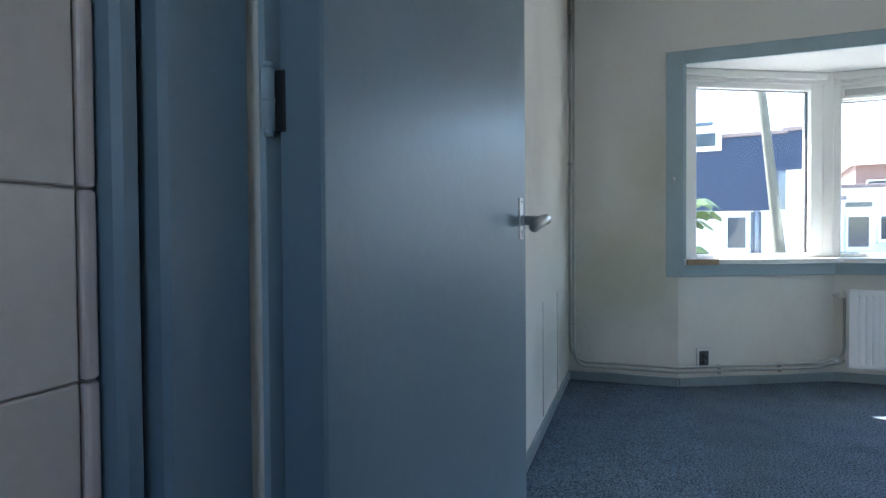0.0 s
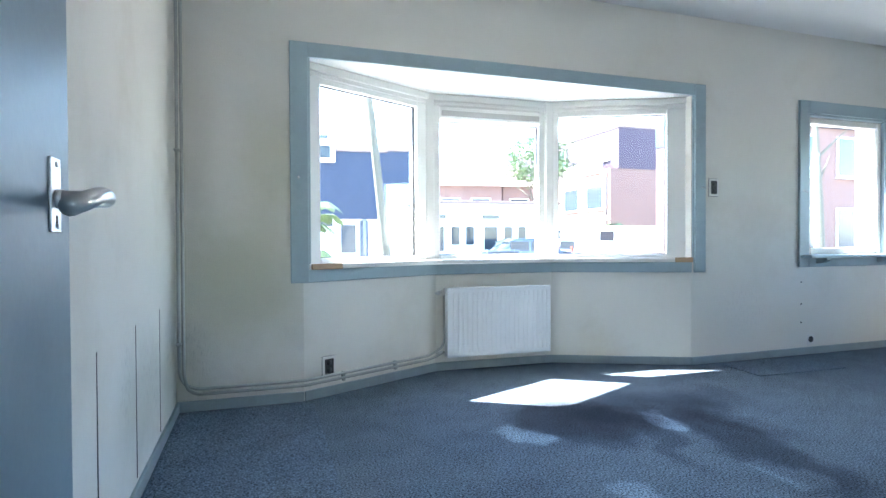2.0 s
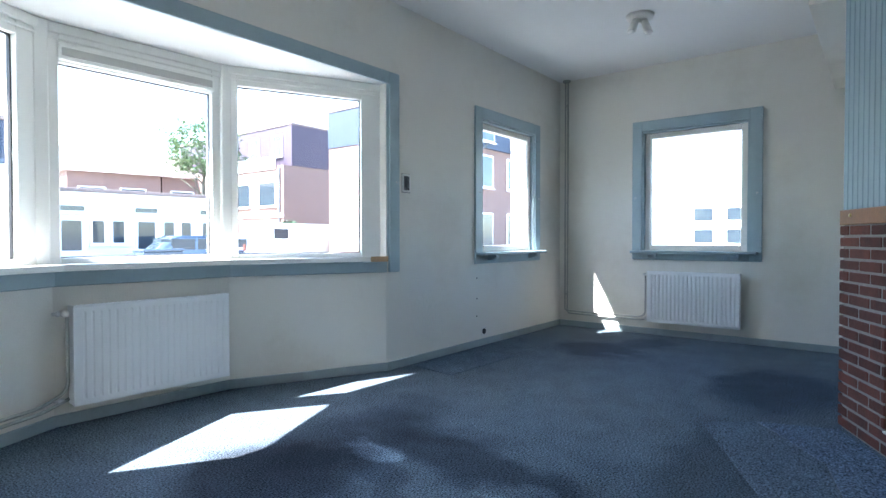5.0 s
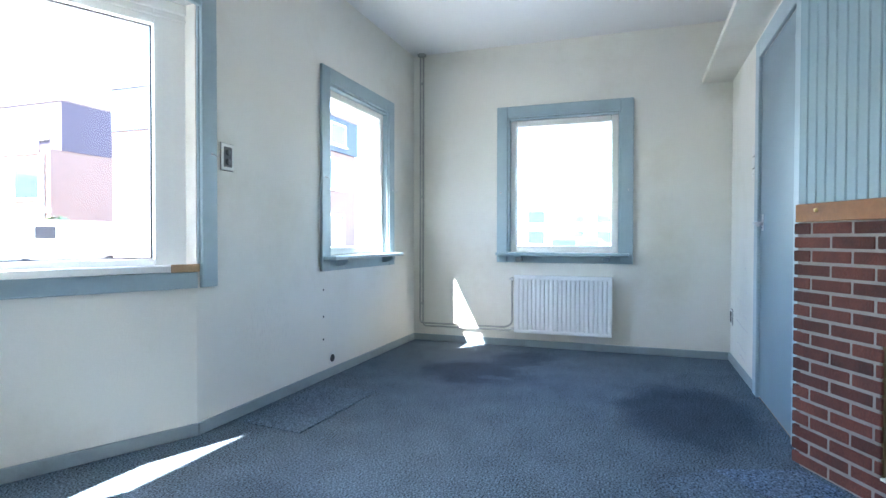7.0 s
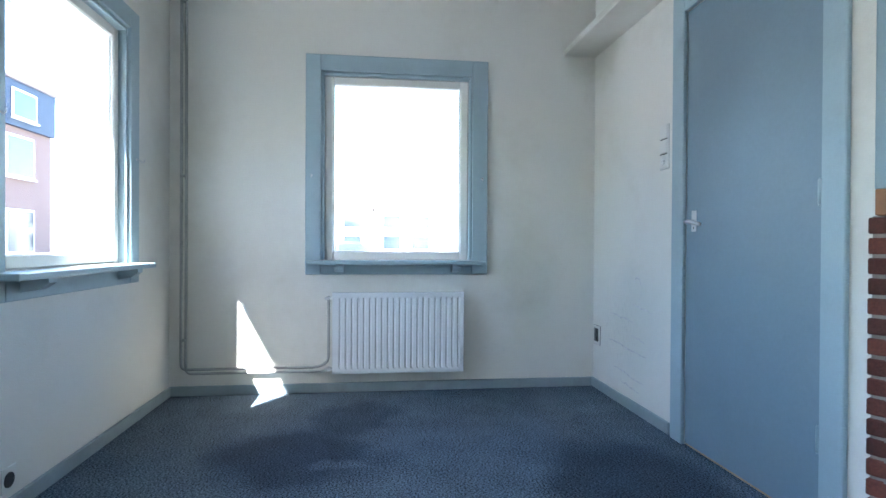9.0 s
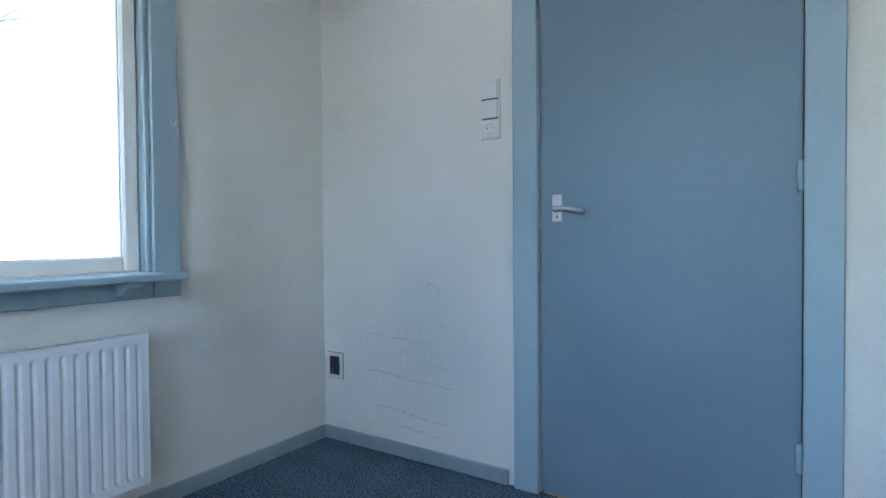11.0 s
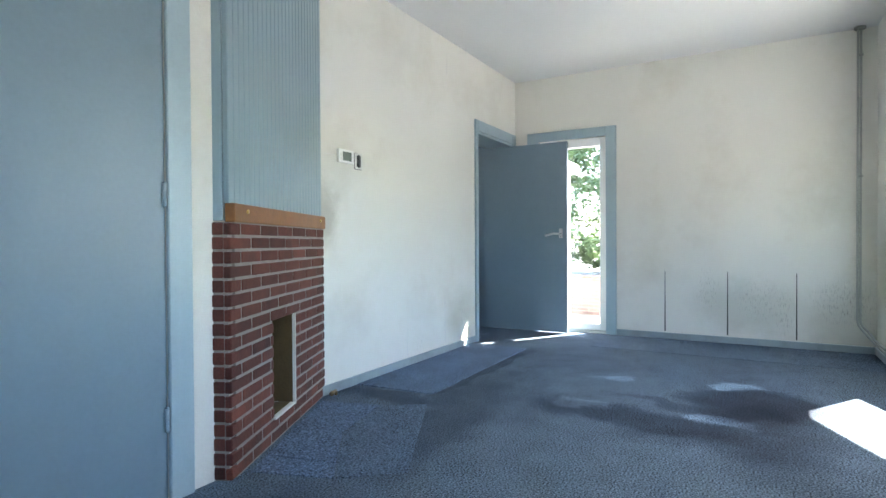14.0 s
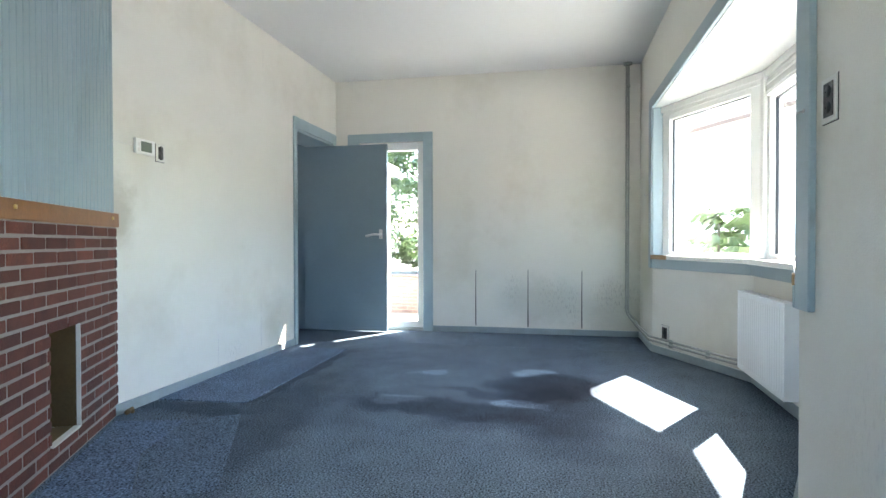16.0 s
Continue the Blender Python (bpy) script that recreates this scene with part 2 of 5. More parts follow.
def carpet_material():
    m = mat("worn_blue_carpet", (0.096, 0.126, 0.159), 0.95, var=1.35, scale=5.0, fine=125, bump=0.14, spec=0.1, speck=8.0, detail=4)
    n, l = m.node_tree.nodes, m.node_tree.links
    b = n["Principled BSDF"]
    geo = n.new("ShaderNodeNewGeometry")
    wob = n.new("ShaderNodeTexNoise")
    wob.inputs["Scale"].default_value, wob.inputs["Detail"].default_value = 4.0, 4
    l.new(geo.outputs["Position"], wob.inputs["Vector"])
    off = n.new("ShaderNodeVectorMath")
    off.operation = "MULTIPLY_ADD"
    l.new(wob.outputs["Color"], off.inputs[0])
    off.inputs[1].default_value, off.inputs[2].default_value = (0.35, 0.35, 0.0), (-0.175, -0.175, 0.0)
    pos = n.new("ShaderNodeVectorMath")
    l.new(geo.outputs["Position"], pos.inputs[0])
    l.new(off.outputs[0], pos.inputs[1])

    def blob(cx, cy, rx, ry, turn, amount, tint, src, wobbly=True):
        mp = n.new("ShaderNodeMapping")
        mp.vector_type = "TEXTURE"
        mp.inputs["Location"].default_value = (cx, cy, 0)
        mp.inputs["Rotation"].default_value = (0, 0, radians(turn))
        mp.inputs["Scale"].default_value = (rx, ry, 50)
        l.new((pos if wobbly else geo).outputs["Vector" if wobbly else "Position"], mp.inputs["Vector"])
        ln = n.new("ShaderNodeVectorMath")
        ln.operation = "LENGTH"
        l.new(mp.outputs["Vector"], ln.inputs[0])
        r = n.new("ShaderNodeMapRange")
        r.interpolation_type = "SMOOTHSTEP"
        r.inputs["From Min"].default_value, r.inputs["From Max"].default_value = 0.55, 1.15
        r.inputs["To Min"].default_value, r.inputs["To Max"].default_value = amount, 0
        l.new(ln.outputs["Value"], r.inputs["Value"])
        mx = n.new("ShaderNodeMix")
        mx.data_type, mx.blend_type = "RGBA", "MULTIPLY"
        l.new(r.outputs["Result"], mx.inputs["Factor"])
        l.new(src, mx.inputs["A"])
        mx.inputs["B"].default_value = (*tint, 1)
        return mx.outputs["Result"]

    src = b.inputs["Base Color"].links[0].from_socket
    # ragged dark patches, then pale spots within them
    for a in CARPET_TINTS:
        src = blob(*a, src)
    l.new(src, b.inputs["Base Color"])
    return m


CARPET_TINTS = [
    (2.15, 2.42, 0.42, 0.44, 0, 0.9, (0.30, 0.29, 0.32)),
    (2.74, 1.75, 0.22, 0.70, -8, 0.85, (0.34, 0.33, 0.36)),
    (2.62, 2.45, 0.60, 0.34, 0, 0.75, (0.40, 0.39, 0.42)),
    (3.15, 2.55, 0.42, 0.26, 10, 0.6, (0.60, 0.60, 0.62)),
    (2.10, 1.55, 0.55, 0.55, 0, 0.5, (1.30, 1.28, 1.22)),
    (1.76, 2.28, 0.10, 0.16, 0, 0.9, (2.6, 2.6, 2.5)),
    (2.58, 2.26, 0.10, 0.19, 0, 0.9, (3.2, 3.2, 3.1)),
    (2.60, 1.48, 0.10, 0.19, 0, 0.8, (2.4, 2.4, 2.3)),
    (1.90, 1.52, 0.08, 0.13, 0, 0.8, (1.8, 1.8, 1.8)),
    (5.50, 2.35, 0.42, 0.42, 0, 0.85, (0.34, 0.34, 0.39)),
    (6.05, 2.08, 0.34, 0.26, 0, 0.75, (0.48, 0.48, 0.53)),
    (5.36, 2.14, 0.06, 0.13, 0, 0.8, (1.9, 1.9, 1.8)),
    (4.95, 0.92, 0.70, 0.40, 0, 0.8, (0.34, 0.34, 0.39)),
    (3.75, 1.75, 1.30, 0.70, 0, 0.45, (1.30, 1.29, 1.22)),
    (3.10, 0.90, 1.10, 0.24, 8, 0.7, (0.55, 0.54, 0.55)),
    (1.50, 2.60, 0.8, 0.5, 0, 0.4, (0.8, 0.8, 0.82)),
    # shadow along the unfaded strip's front edge, painted into the carpet
    (2.05, 0.63, 1.05, 0.07, 0, 0.75, (0.45, 0.45, 0.48)),
    (3.02, 0.35, 0.16, 0.40, 0, 0.75, (0.45, 0.45, 0.48)),
    (2.45, 2.10, 0.55, 0.10, 65, 0.6, (0.45, 0.44, 0.47)),
    (2.95, 2.05, 0.16, 0.30, 20, 0.5, (0.55, 0.54, 0.56)),
    (0.85, 0.60, 0.45, 0.25, 0, 0.5, (1.35, 1.35, 1.30)),
]
CARPET = carpet_material()
CARPET_FRESH = mat("unfaded_blue_carpet", (0.108, 0.148, 0.212), 0.95, var=1.2, scale=5.0, fine=125, bump=0.14, spec=0.1, speck=8.0, detail=4)
CARPET_EDGE = mat("paler_grey_blue_carpet", (0.098, 0.132, 0.176), 0.95, var=1.2, scale=5.0, fine=125, bump=0.14, spec=0.1, speck=8.0, detail=4)


def glass_material():
    m = bpy.data.materials.new("window_glass")
    m.use_nodes = True
    n, l = m.node_tree.nodes, m.node_tree.links
    n.remove(n["Principled BSDF"])
    t = n.new("ShaderNodeBsdfTransparent")
    t.inputs["Color"].default_value = (0.94, 0.96, 0.95, 1)
    g = n.new("ShaderNodeBsdfGlossy")
    g.inputs["Roughness"].default_value = 0.02
    lw = n.new("ShaderNodeLayerWeight")
    lw.inputs["Blend"].default_value = 0.5
    pw = n.new("ShaderNodeMath")
    pw.operation = "POWER"
    l.new(lw.outputs["Facing"], pw.inputs[0])
    pw.inputs[1].default_value = 5.0
    f = n.new("ShaderNodeMath")
    f.operation = "MULTIPLY_ADD"
    l.new(pw.outputs[0], f.inputs[0])
    f.inputs[1].default_value, f.inputs[2].default_value = 0.6, 0.035
    mx = n.new("ShaderNodeMixShader")
    l.new(f.outputs[0], mx.inputs["Fac"])
    l.new(t.outputs["BSDF"], mx.inputs[1])
    l.new(g.outputs["BSDF"], mx.inputs[2])
    l.new(mx.outputs["Shader"], n["Material Output"].inputs["Surface"])
    return m


GLASS = glass_material()


# ---- mesh helpers ----
def quad_box(bm, lo, hi, m=None):
    """An upright box between two corners, moved by m."""
    vs = [bm.verts.new((x, y, z)) for x in (lo[0], hi[0]) for y in (lo[1], hi[1]) for z in (lo[2], hi[2])]
    for f in ((0, 1, 3, 2), (4, 6, 7, 5), (0, 4, 5, 1), (2, 3, 7, 6), (0, 2, 6, 4), (1, 5, 7, 3)):
        bm.faces.new([vs[i] for i in f])
    if m is not None:
        bmesh.ops.transform(bm, matrix=m, verts=vs)
    return vs


def bev_box(lo, hi, r=0.004, seg=2, m=None):
    bm = bmesh.new()
    quad_box(bm, lo, hi)
    bmesh.ops.bevel(bm, geom=bm.edges[:], offset=r, segments=seg, affect="EDGES", profile=0.5)
    if m is not None:
        bmesh.ops.transform(bm, matrix=m, verts=bm.verts[:])
    return bm


def add_bm(a, b):
    """Joins bmesh b into a."""
    me = bpy.data.meshes.new("tmp")
    b.to_mesh(me)
    b.free()
    a.from_mesh(me)
    bpy.data.meshes.remove(me)
    return a


def cyl(p, q, r, seg=12, r2=None):
    """A rod from p to q."""
    p, q = Vector(p), Vector(q)
    bm = bmesh.new()
    bmesh.ops.create_cone(bm, cap_ends=True, segments=seg, radius1=r, radius2=r if r2 is None else r2, depth=(q - p).length)
    turn = (q - p).to_track_quat("Z", "Y").to_matrix().to_4x4()
    bmesh.ops.transform(bm, matrix=Matrix.Translation((p + q) / 2) @ turn, verts=bm.verts[:])
    return bm


def tube(points, r, seg=10, bend=0.03):
    """A pipe along points with rounded bends."""
    pts = [Vector(p) for p in points]
    line = [pts[0]]
    for a, b, c in zip(pts, pts[1:], pts[2:]):
        u, v = (a - b), (c - b)
        k = min(bend, u.length / 2.1, v.length / 2.1)
        p0, p2 = b + u.normalized() * k, b + v.normalized() * k
        for s in (0, 0.25, 0.5, 0.75, 1):
            line.append(p0 * (1 - s) ** 2 + b * 2 * s * (1 - s) + p2 * s * s)
    line.append(pts[-1])
    bm = bmesh.new()
    rings, side = [], None
    for i, p in enumerate(line):
        d = (line[min(i + 1, len(line) - 1)] - line[max(i - 1, 0)]).normalized()
        if side is None:
            side = d.orthogonal().normalized()
        side = (side - d * side.dot(d)).normalized()
        up = d.cross(side)
        rings.append([bm.verts.new(p + r * (math.cos(2 * math.pi * k / seg) * side + math.sin(2 * math.pi * k / seg) * up)) for k in range(seg)])
    for a, b in zip(rings, rings[1:]):
        for k in range(seg):
            bm.faces.new((a[k], a[(k + 1) % seg], b[(k + 1) % seg], b[k]))
    bm.faces.new(rings[0][::-1])
    bm.faces.new(rings[-1])
    return bm


def mesh_of(name, bm, material, smooth=False):
    bmesh.ops.recalc_face_normals(bm, faces=bm.faces[:])
    me = bpy.data.meshes.new(name)
    bm.to_mesh(me)
    bm.free()
    me.materials.append(material)
    if smooth:
        for p in me.polygons:
            p.use_smooth = True
    return me


def part(name, bm, material, parent, label="", smooth=False, m=None):
    ob = new(name, mesh_of(name, bm, material, smooth))
    ob.parent = parent
    if m is not None:
        ob.matrix_basis = m
    return tagged(ob, label)


def thing(name, bm, material, label, category, group="", kind="", smooth=False):
    return tagged(new(name, mesh_of(name, bm, material, smooth)), label, category, group, kind)


def empty(name, at, label, category, group="", kind="", turn=0.0):
    ob = new(name)
    ob.matrix_basis = pose(*at, 0, 0, turn)
    ob.empty_display_size = 0.1
    return tagged(ob, label, category, group, kind)


def structure(name, bm, material, label, category):
    return thing(name, bm, material, label, category, kind="structure")


def wall_mesh(p, q, thick, z0, z1, holes=()):
    """A wall whose inner face runs from p to q in plan, with the room on its left hand; it grows thick metres to the right. holes: (s0, s1, za, zb)."""
    p, q = Vector(p), Vector(q)
    d = (q - p).normalized()
    nrm = Vector((d.y, -d.x))
    ss = sorted({0.0, (q - p).length, *(v for h in holes for v in h[:2])})
    zs = sorted({z0, z1, *(v for h in holes for v in h[2:])})
    bm = bmesh.new()
    verts = {}

    def v(i, j, k):
        if (i, j, k) not in verts:
            c = p + d * ss[i] + nrm * (thick * k)
            verts[i, j, k] = bm.verts.new((c.x, c.y, zs[j]))
        return verts[i, j, k]

    def solid(i, j):
        if not (0 <= i < len(ss) - 1 and 0 <= j < len(zs) - 1):
            return False
        s, z = (ss[i] + ss[i + 1]) / 2, (zs[j] + zs[j + 1]) / 2
        return not any(h[0] < s < h[1] and h[2] < z < h[3] for h in holes)

    for i in range(len(ss) - 1):
        for j in range(len(zs) - 1):
            if not solid(i, j):
                continue
            bm.faces.new((v(i, j, 0), v(i + 1, j, 0), v(i + 1, j + 1, 0), v(i, j + 1, 0)))
            bm.faces.new((v(i, j, 1), v(i, j + 1, 1), v(i + 1, j + 1, 1), v(i + 1, j, 1)))
            for di, dj, a, b in ((-1, 0, (i, j), (i, j + 1)), (1, 0, (i + 1, j), (i + 1, j + 1)), (0, -1, (i, j), (i + 1, j)), (0, 1, (i, j + 1), (i + 1, j + 1))):
                if not solid(i + di, j + dj):
                    bm.faces.new((v(*a, 0), v(*b, 0), v(*b, 1), v(*a, 1)))
    return bm


def local(p, q, inward=0.0):
    """The pose of a wall's own axes at p: x along the wall to q, y into the room (to the left), z up."""
    d = (Vector(q) - Vector(p)).normalized()
    n = Vector((-d.y, d.x))
    o = Vector(p) + n * inward
    return Matrix(((d.x, n.x, 0, o.x), (d.y, n.y, 0, o.y), (0, 0, 1, 0), (0, 0, 0, 1)))


def prism(poly, z0, z1):
    bm = bmesh.new()
    lo = [bm.verts.new((x, y, z0)) for x, y in poly]
    hi = [bm.verts.new((x, y, z1)) for x, y in poly]
    bm.faces.new(lo[::-1])
    bm.faces.new(hi)
    for i in range(len(poly)):
        j = (i + 1) % len(poly)
        bm.faces.new((lo[i], lo[j], hi[j], hi[i]))
    return bm


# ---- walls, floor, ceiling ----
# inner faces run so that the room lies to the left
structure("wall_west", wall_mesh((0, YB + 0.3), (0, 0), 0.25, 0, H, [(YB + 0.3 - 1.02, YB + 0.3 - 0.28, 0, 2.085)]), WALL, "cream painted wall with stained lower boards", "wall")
structure("wall_south_west", wall_mesh((-0.25, 0), (3.6, 0), 0.30, 0, H, [(0.25 + 0.135, 0.25 + 0.997, 0, 2.065)]), WALL, "cream painted wall with hairline cracks", "wall")
structure("wall_south_east", wall_mesh((4.33, YE), (X1 + 0.25, YE), 0.12, 0, H, [(0.278, 1.123, 0, 2.12)]), WALL, "cream painted wall with grey scuff marks", "wall")
structure("wall_front", wall_mesh((X1, YE - 0.2), (X1, YB + 0.3), 0.28, 0, H, [(1.342 - YE + 0.2, 2.342 - YE + 0.2, 0.87, 2.125)]), WALL, "cream painted front wall with faint stains", "wall")
structure("wall_bay_side", wall_mesh((X1, YB), (3.744, YB), 0.28, 0, H, [(X1 - 5.985, X1 - 4.995, 0.87, 2.115)]), WALL, "cream painted wall beside the bay window", "wall")
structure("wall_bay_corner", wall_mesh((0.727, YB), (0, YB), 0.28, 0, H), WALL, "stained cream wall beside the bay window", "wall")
structure("wall_over_bay", wall_mesh((3.744, YB), (0.727, YB), 0.28, 2.18, H), WALL, "cream painted wall above the bay window", "wall")
bay_low = []
for a, b in zip(BAY[::-1], BAY[::-1][1:]):
    bay_low.append(structure("wall_bay_low", wall_mesh(a, b, 0.24, 0, 0.82), WALL, "cream painted low wall below the bay window", "wall"))
floor_poly = [(-0.2, -1.7), (1.6, -1.7), (1.6, -0.25), (3.4, -0.10), (4.3, YE - 0.1), (X1 + 0.1, YE - 0.1), (X1 + 0.1, YB + 0.05), (3.9, YB + 0.05), (2.78, 3.83), (1.72, 3.86), (0.60, YB + 0.05), (-0.1, YB + 0.05)]
structure("floor", prism(floor_poly, -0.12, 0.0), CARPET, "worn dark blue carpet with dark and pale patches", "floor")
structure("ceiling", prism([(-0.3, -0.30), (X1 + 0.3, -0.30), (X1 + 0.3, YB + 0.28), (-0.3, YB + 0.28)], H, H + 0.2), CEIL, "plain white painted ceiling", "ceiling")
structure("bay_ceiling", prism([(0.735, YB + 0.004), (0.735, YB + 0.15), (1.66, 3.98), (2.80, 3.95), (3.735, YB + 0.15), (3.735, YB + 0.004)], 2.15, 2.177), BAYCEIL, "glossy white ceiling of the bay window", "ceiling")
structure("ledge", bev_box((4.42, YE, 2.279), (X1, 0.705, 2.322), 0.006), WALL, "boxed-in cream ledge above the closed door", "ledge")
# hall behind the door
structure("hall_wall_west", wall_mesh((0.10, -0.450), (0.10, -1.7), 0.2, 0, 2.6), GROUT, "tiled hall wall", "wall")
# unseen wall; its opening is added to let daylight into the hall
structure("hall_wall_light_opening", wall_mesh((-0.1, -1.7), (1.6, -1.7), 0.1, 0, 2.6, [(0.75, 1.10, 1.1, 1.9)]), WALL, "plain cream hall wall", "wall")
structure("hall_wall_east", wall_mesh((1.5, -1.7), (1.5, -0.30), 0.1, 0, 2.6), WALL, "plain cream hall wall", "wall")
structure("hall_ceiling", prism([(-0.2, -1.8), (1.7, -1.8), (1.7, -0.30), (-0.2, -0.30)], 2.6, 2.7), CEIL, "plain white hall ceiling", "ceiling")
structure("closet_wall", wall_mesh((5.7, 0.0), (4.4, 0.0), -0.1, 0, 2.6), WALL, "plain wall behind the second door", "wall")


# ---- trims, windows and doors ----
def boards(parent, m, items, material, r=0.004, name="casing"):
    """Straight boards under one parent, each given by two corners in the wall's own axes."""
    for lo, hi in items:
        part(name, bev_box(lo, hi, r, 1, m), material, parent)


def baseboard(p, q, height=0.063):
    m = local(p, q)
    length = (Vector(q) - Vector(p)).length
    bm = bev_box((0, 0, 0), (length, 0.016, height), 0.005, 2, m)
    structure("baseboard", bm, BASE, "blue-grey painted wooden baseboard", "baseboard")


baseboard((0, 0.15), (0, 0.016))
baseboard((0, YB - 0.016), (0, 1.127))
baseboard((1.054, 0), (3.25, 0))
baseboard((5.585, YE), (X1, YE))
baseboard((X1, YE + 0.016), (X1, YB))
baseboard((X1 - 0.016, YB), (3.744, YB))
for a, b in zip(BAY[::-1], BAY[::-1][1:]):
    baseboard(a, b)
baseboard((0.727, YB), (0, YB))


def small_hook(parent, m, at):
    x, y, z = at
    bm = tube([(x, y, z), (x, y + 0.022, z - 0.004), (x, y + 0.03, z - 0.018), (x, y + 0.042, z - 0.014), (x, y + 0.044, z + 0.004)], 0.0022, 6, 0.008)
    add_bm(bm, cyl((x, y, z), (x, y + 0.003, z), 0.007, 10))
    bmesh.ops.transform(bm, matrix=m, verts=bm.verts[:])
    part("hook", bm, STEEL, parent, "small steel curtain hook", True)


def plain_window(name, p, q, outer, hole, label):
    """A casement in a straight wall: casing, reveal, white sash, pane, and a sill on brackets."""
    m = local(p, q)
    s0, s1, z0, z1 = outer
    a, b, za, zb = hole
    w = empty(name, (0, 0, 0), label, "window", kind="structure")
    boards(w, m, [((s0, 0.0005, z0), (a, 0.024, z1)), ((b, 0.0005, z0), (s1, 0.024, z1)), ((a, 0.0005, zb), (b, 0.024, z1)), ((a, 0.0005, z0), (b, 0.022, za - 0.03))], TRIM)
    # stepped reveal
    boards(w, m, [((a, -0.05, za), (a + 0.02, 0.010, zb)), ((b - 0.02, -0.05, za), (b, 0.010, zb)), ((a + 0.02, -0.05, zb - 0.02), (b - 0.02, 0.010, zb))], TRIM, 0.004, "reveal")
    f = 0.058
    c, d, e, g = a + 0.02, b - 0.02, za, zb - 0.02
    boards(w, m, [((c, -0.09, e), (c + f, -0.028, g)), ((d - f, -0.09, e), (d, -0.028, g)), ((c + f, -0.09, g - f), (d - f, -0.028, g)), ((c + f, -0.09, e), (d - f, -0.028, e + f))], WHITE_OLD, 0.008, "sash")
    boards(w, m, [((c + f, -0.075, e + f), (c + f + 0.006, -0.045, g - f)), ((d - f - 0.006, -0.075, e + f), (d - f, -0.045, g - f))], WHITE, 0.002, "glazing_bead")
    bm = bmesh.new()
    quad_box(bm, (c + f - 0.004, -0.064, e + f - 0.004), (d - f + 0.004, -0.060, g - f + 0.004), m)
    pane = part("pane", bm, GLASS, w)
    pane.visible_shadow = False
    part("outer_sill", bev_box((a, -0.34, za - 0.06), (b, -0.09, za), 0.004, 1, m), WHITE_OLD, w)
    part("sill", bev_box((s0 + 0.03, -0.03, za - 0.028), (s1 - 0.01, 0.125, za - 0.002), 0.006, 2, m), TRIM, w, "worn blue-grey sill with chipped edge")
    for x in (s0 + 0.22, s1 - 0.22):
        bm = bmesh.new()
        pts = [(0.0, -0.028), (0.095, -0.028), (0.095, -0.045), (0.06, -0.07), (0.0, -0.08)]
        rows = [[bm.verts.new((x + k, y + 0.022, za + z)) for y, z in pts] for k in (-0.028, 0.028)]
        bm.faces.new(rows[0]), bm.faces.new(rows[1][::-1])
        for i in range(5):
            bm.faces.new((rows[0][i], rows[0][(i + 1) % 5], rows[1][(i + 1) % 5], rows[1][i]))
        bmesh.ops.transform(bm, matrix=m, verts=bm.verts[:])
        part("bracket", bm, TRIM, w)
    small_hook(w, m, (s0 + 0.04, 0.024, 1.42))
    small_hook(w, m, (s1 - 0.04, 0.024, 1.42))
    return w


plain_window("window_1", (X1, YB), (3.744, YB), (X1 - 6.090, X1 - 4.885, 0.762, 2.202), (X1 - 5.985, X1 - 4.995, 0.87, 2.095), "side window with blue-grey casing and white sash")
plain_window("window_2", (X1, 0.0), (X1, YB), (1.237, 2.441, 0.775, 2.210), (1.342, 2.342, 0.87, 2.105), "front window with blue-grey casing above a radiator")

# bay window
FR = [(0.72, 3.37), (1.732, 3.89), (2.762, 3.86), (3.78, 3.37)]
bay = empty("window_3", (2.2, 3.3, 0.8), "three-sided white bay window in a blue-grey casing", "window", kind="structure")
bay.matrix_basis = Matrix.Identity(4)
mb = local((3.744, YB), (0.727, YB))
bx = lambda x: 3.744 - x
boards(bay, mb, [((bx(0.762), 0.0005, 0.742), (bx(0.650), 0.024, 2.24)), ((bx(3.870), 0.0005, 0.742), (bx(3.762), 0.024, 2.24)), ((bx(3.762), 0.0005, 2.147), (bx(0.762), 0.024, 2.24))], TRIM)
boards(bay, mb, [((bx(3.775), -0.10, 0.86), (bx(3.750), 0.010, 2.15)), ((bx(0.775), -0.10, 0.86), (bx(0.745), 0.010, 2.15))], TRIM, 0.004, "reveal")
small_hook(bay, mb, (bx(0.70), 0.024, 1.40))
small_hook(bay, mb, (bx(3.83), 0.024, 1.42))
glass_at = [(0.112, 0.872, 0.89, 2.025), (0.085, 0.915, 0.89, 1.945), (0.085, 0.85, 0.89, 2.025)]
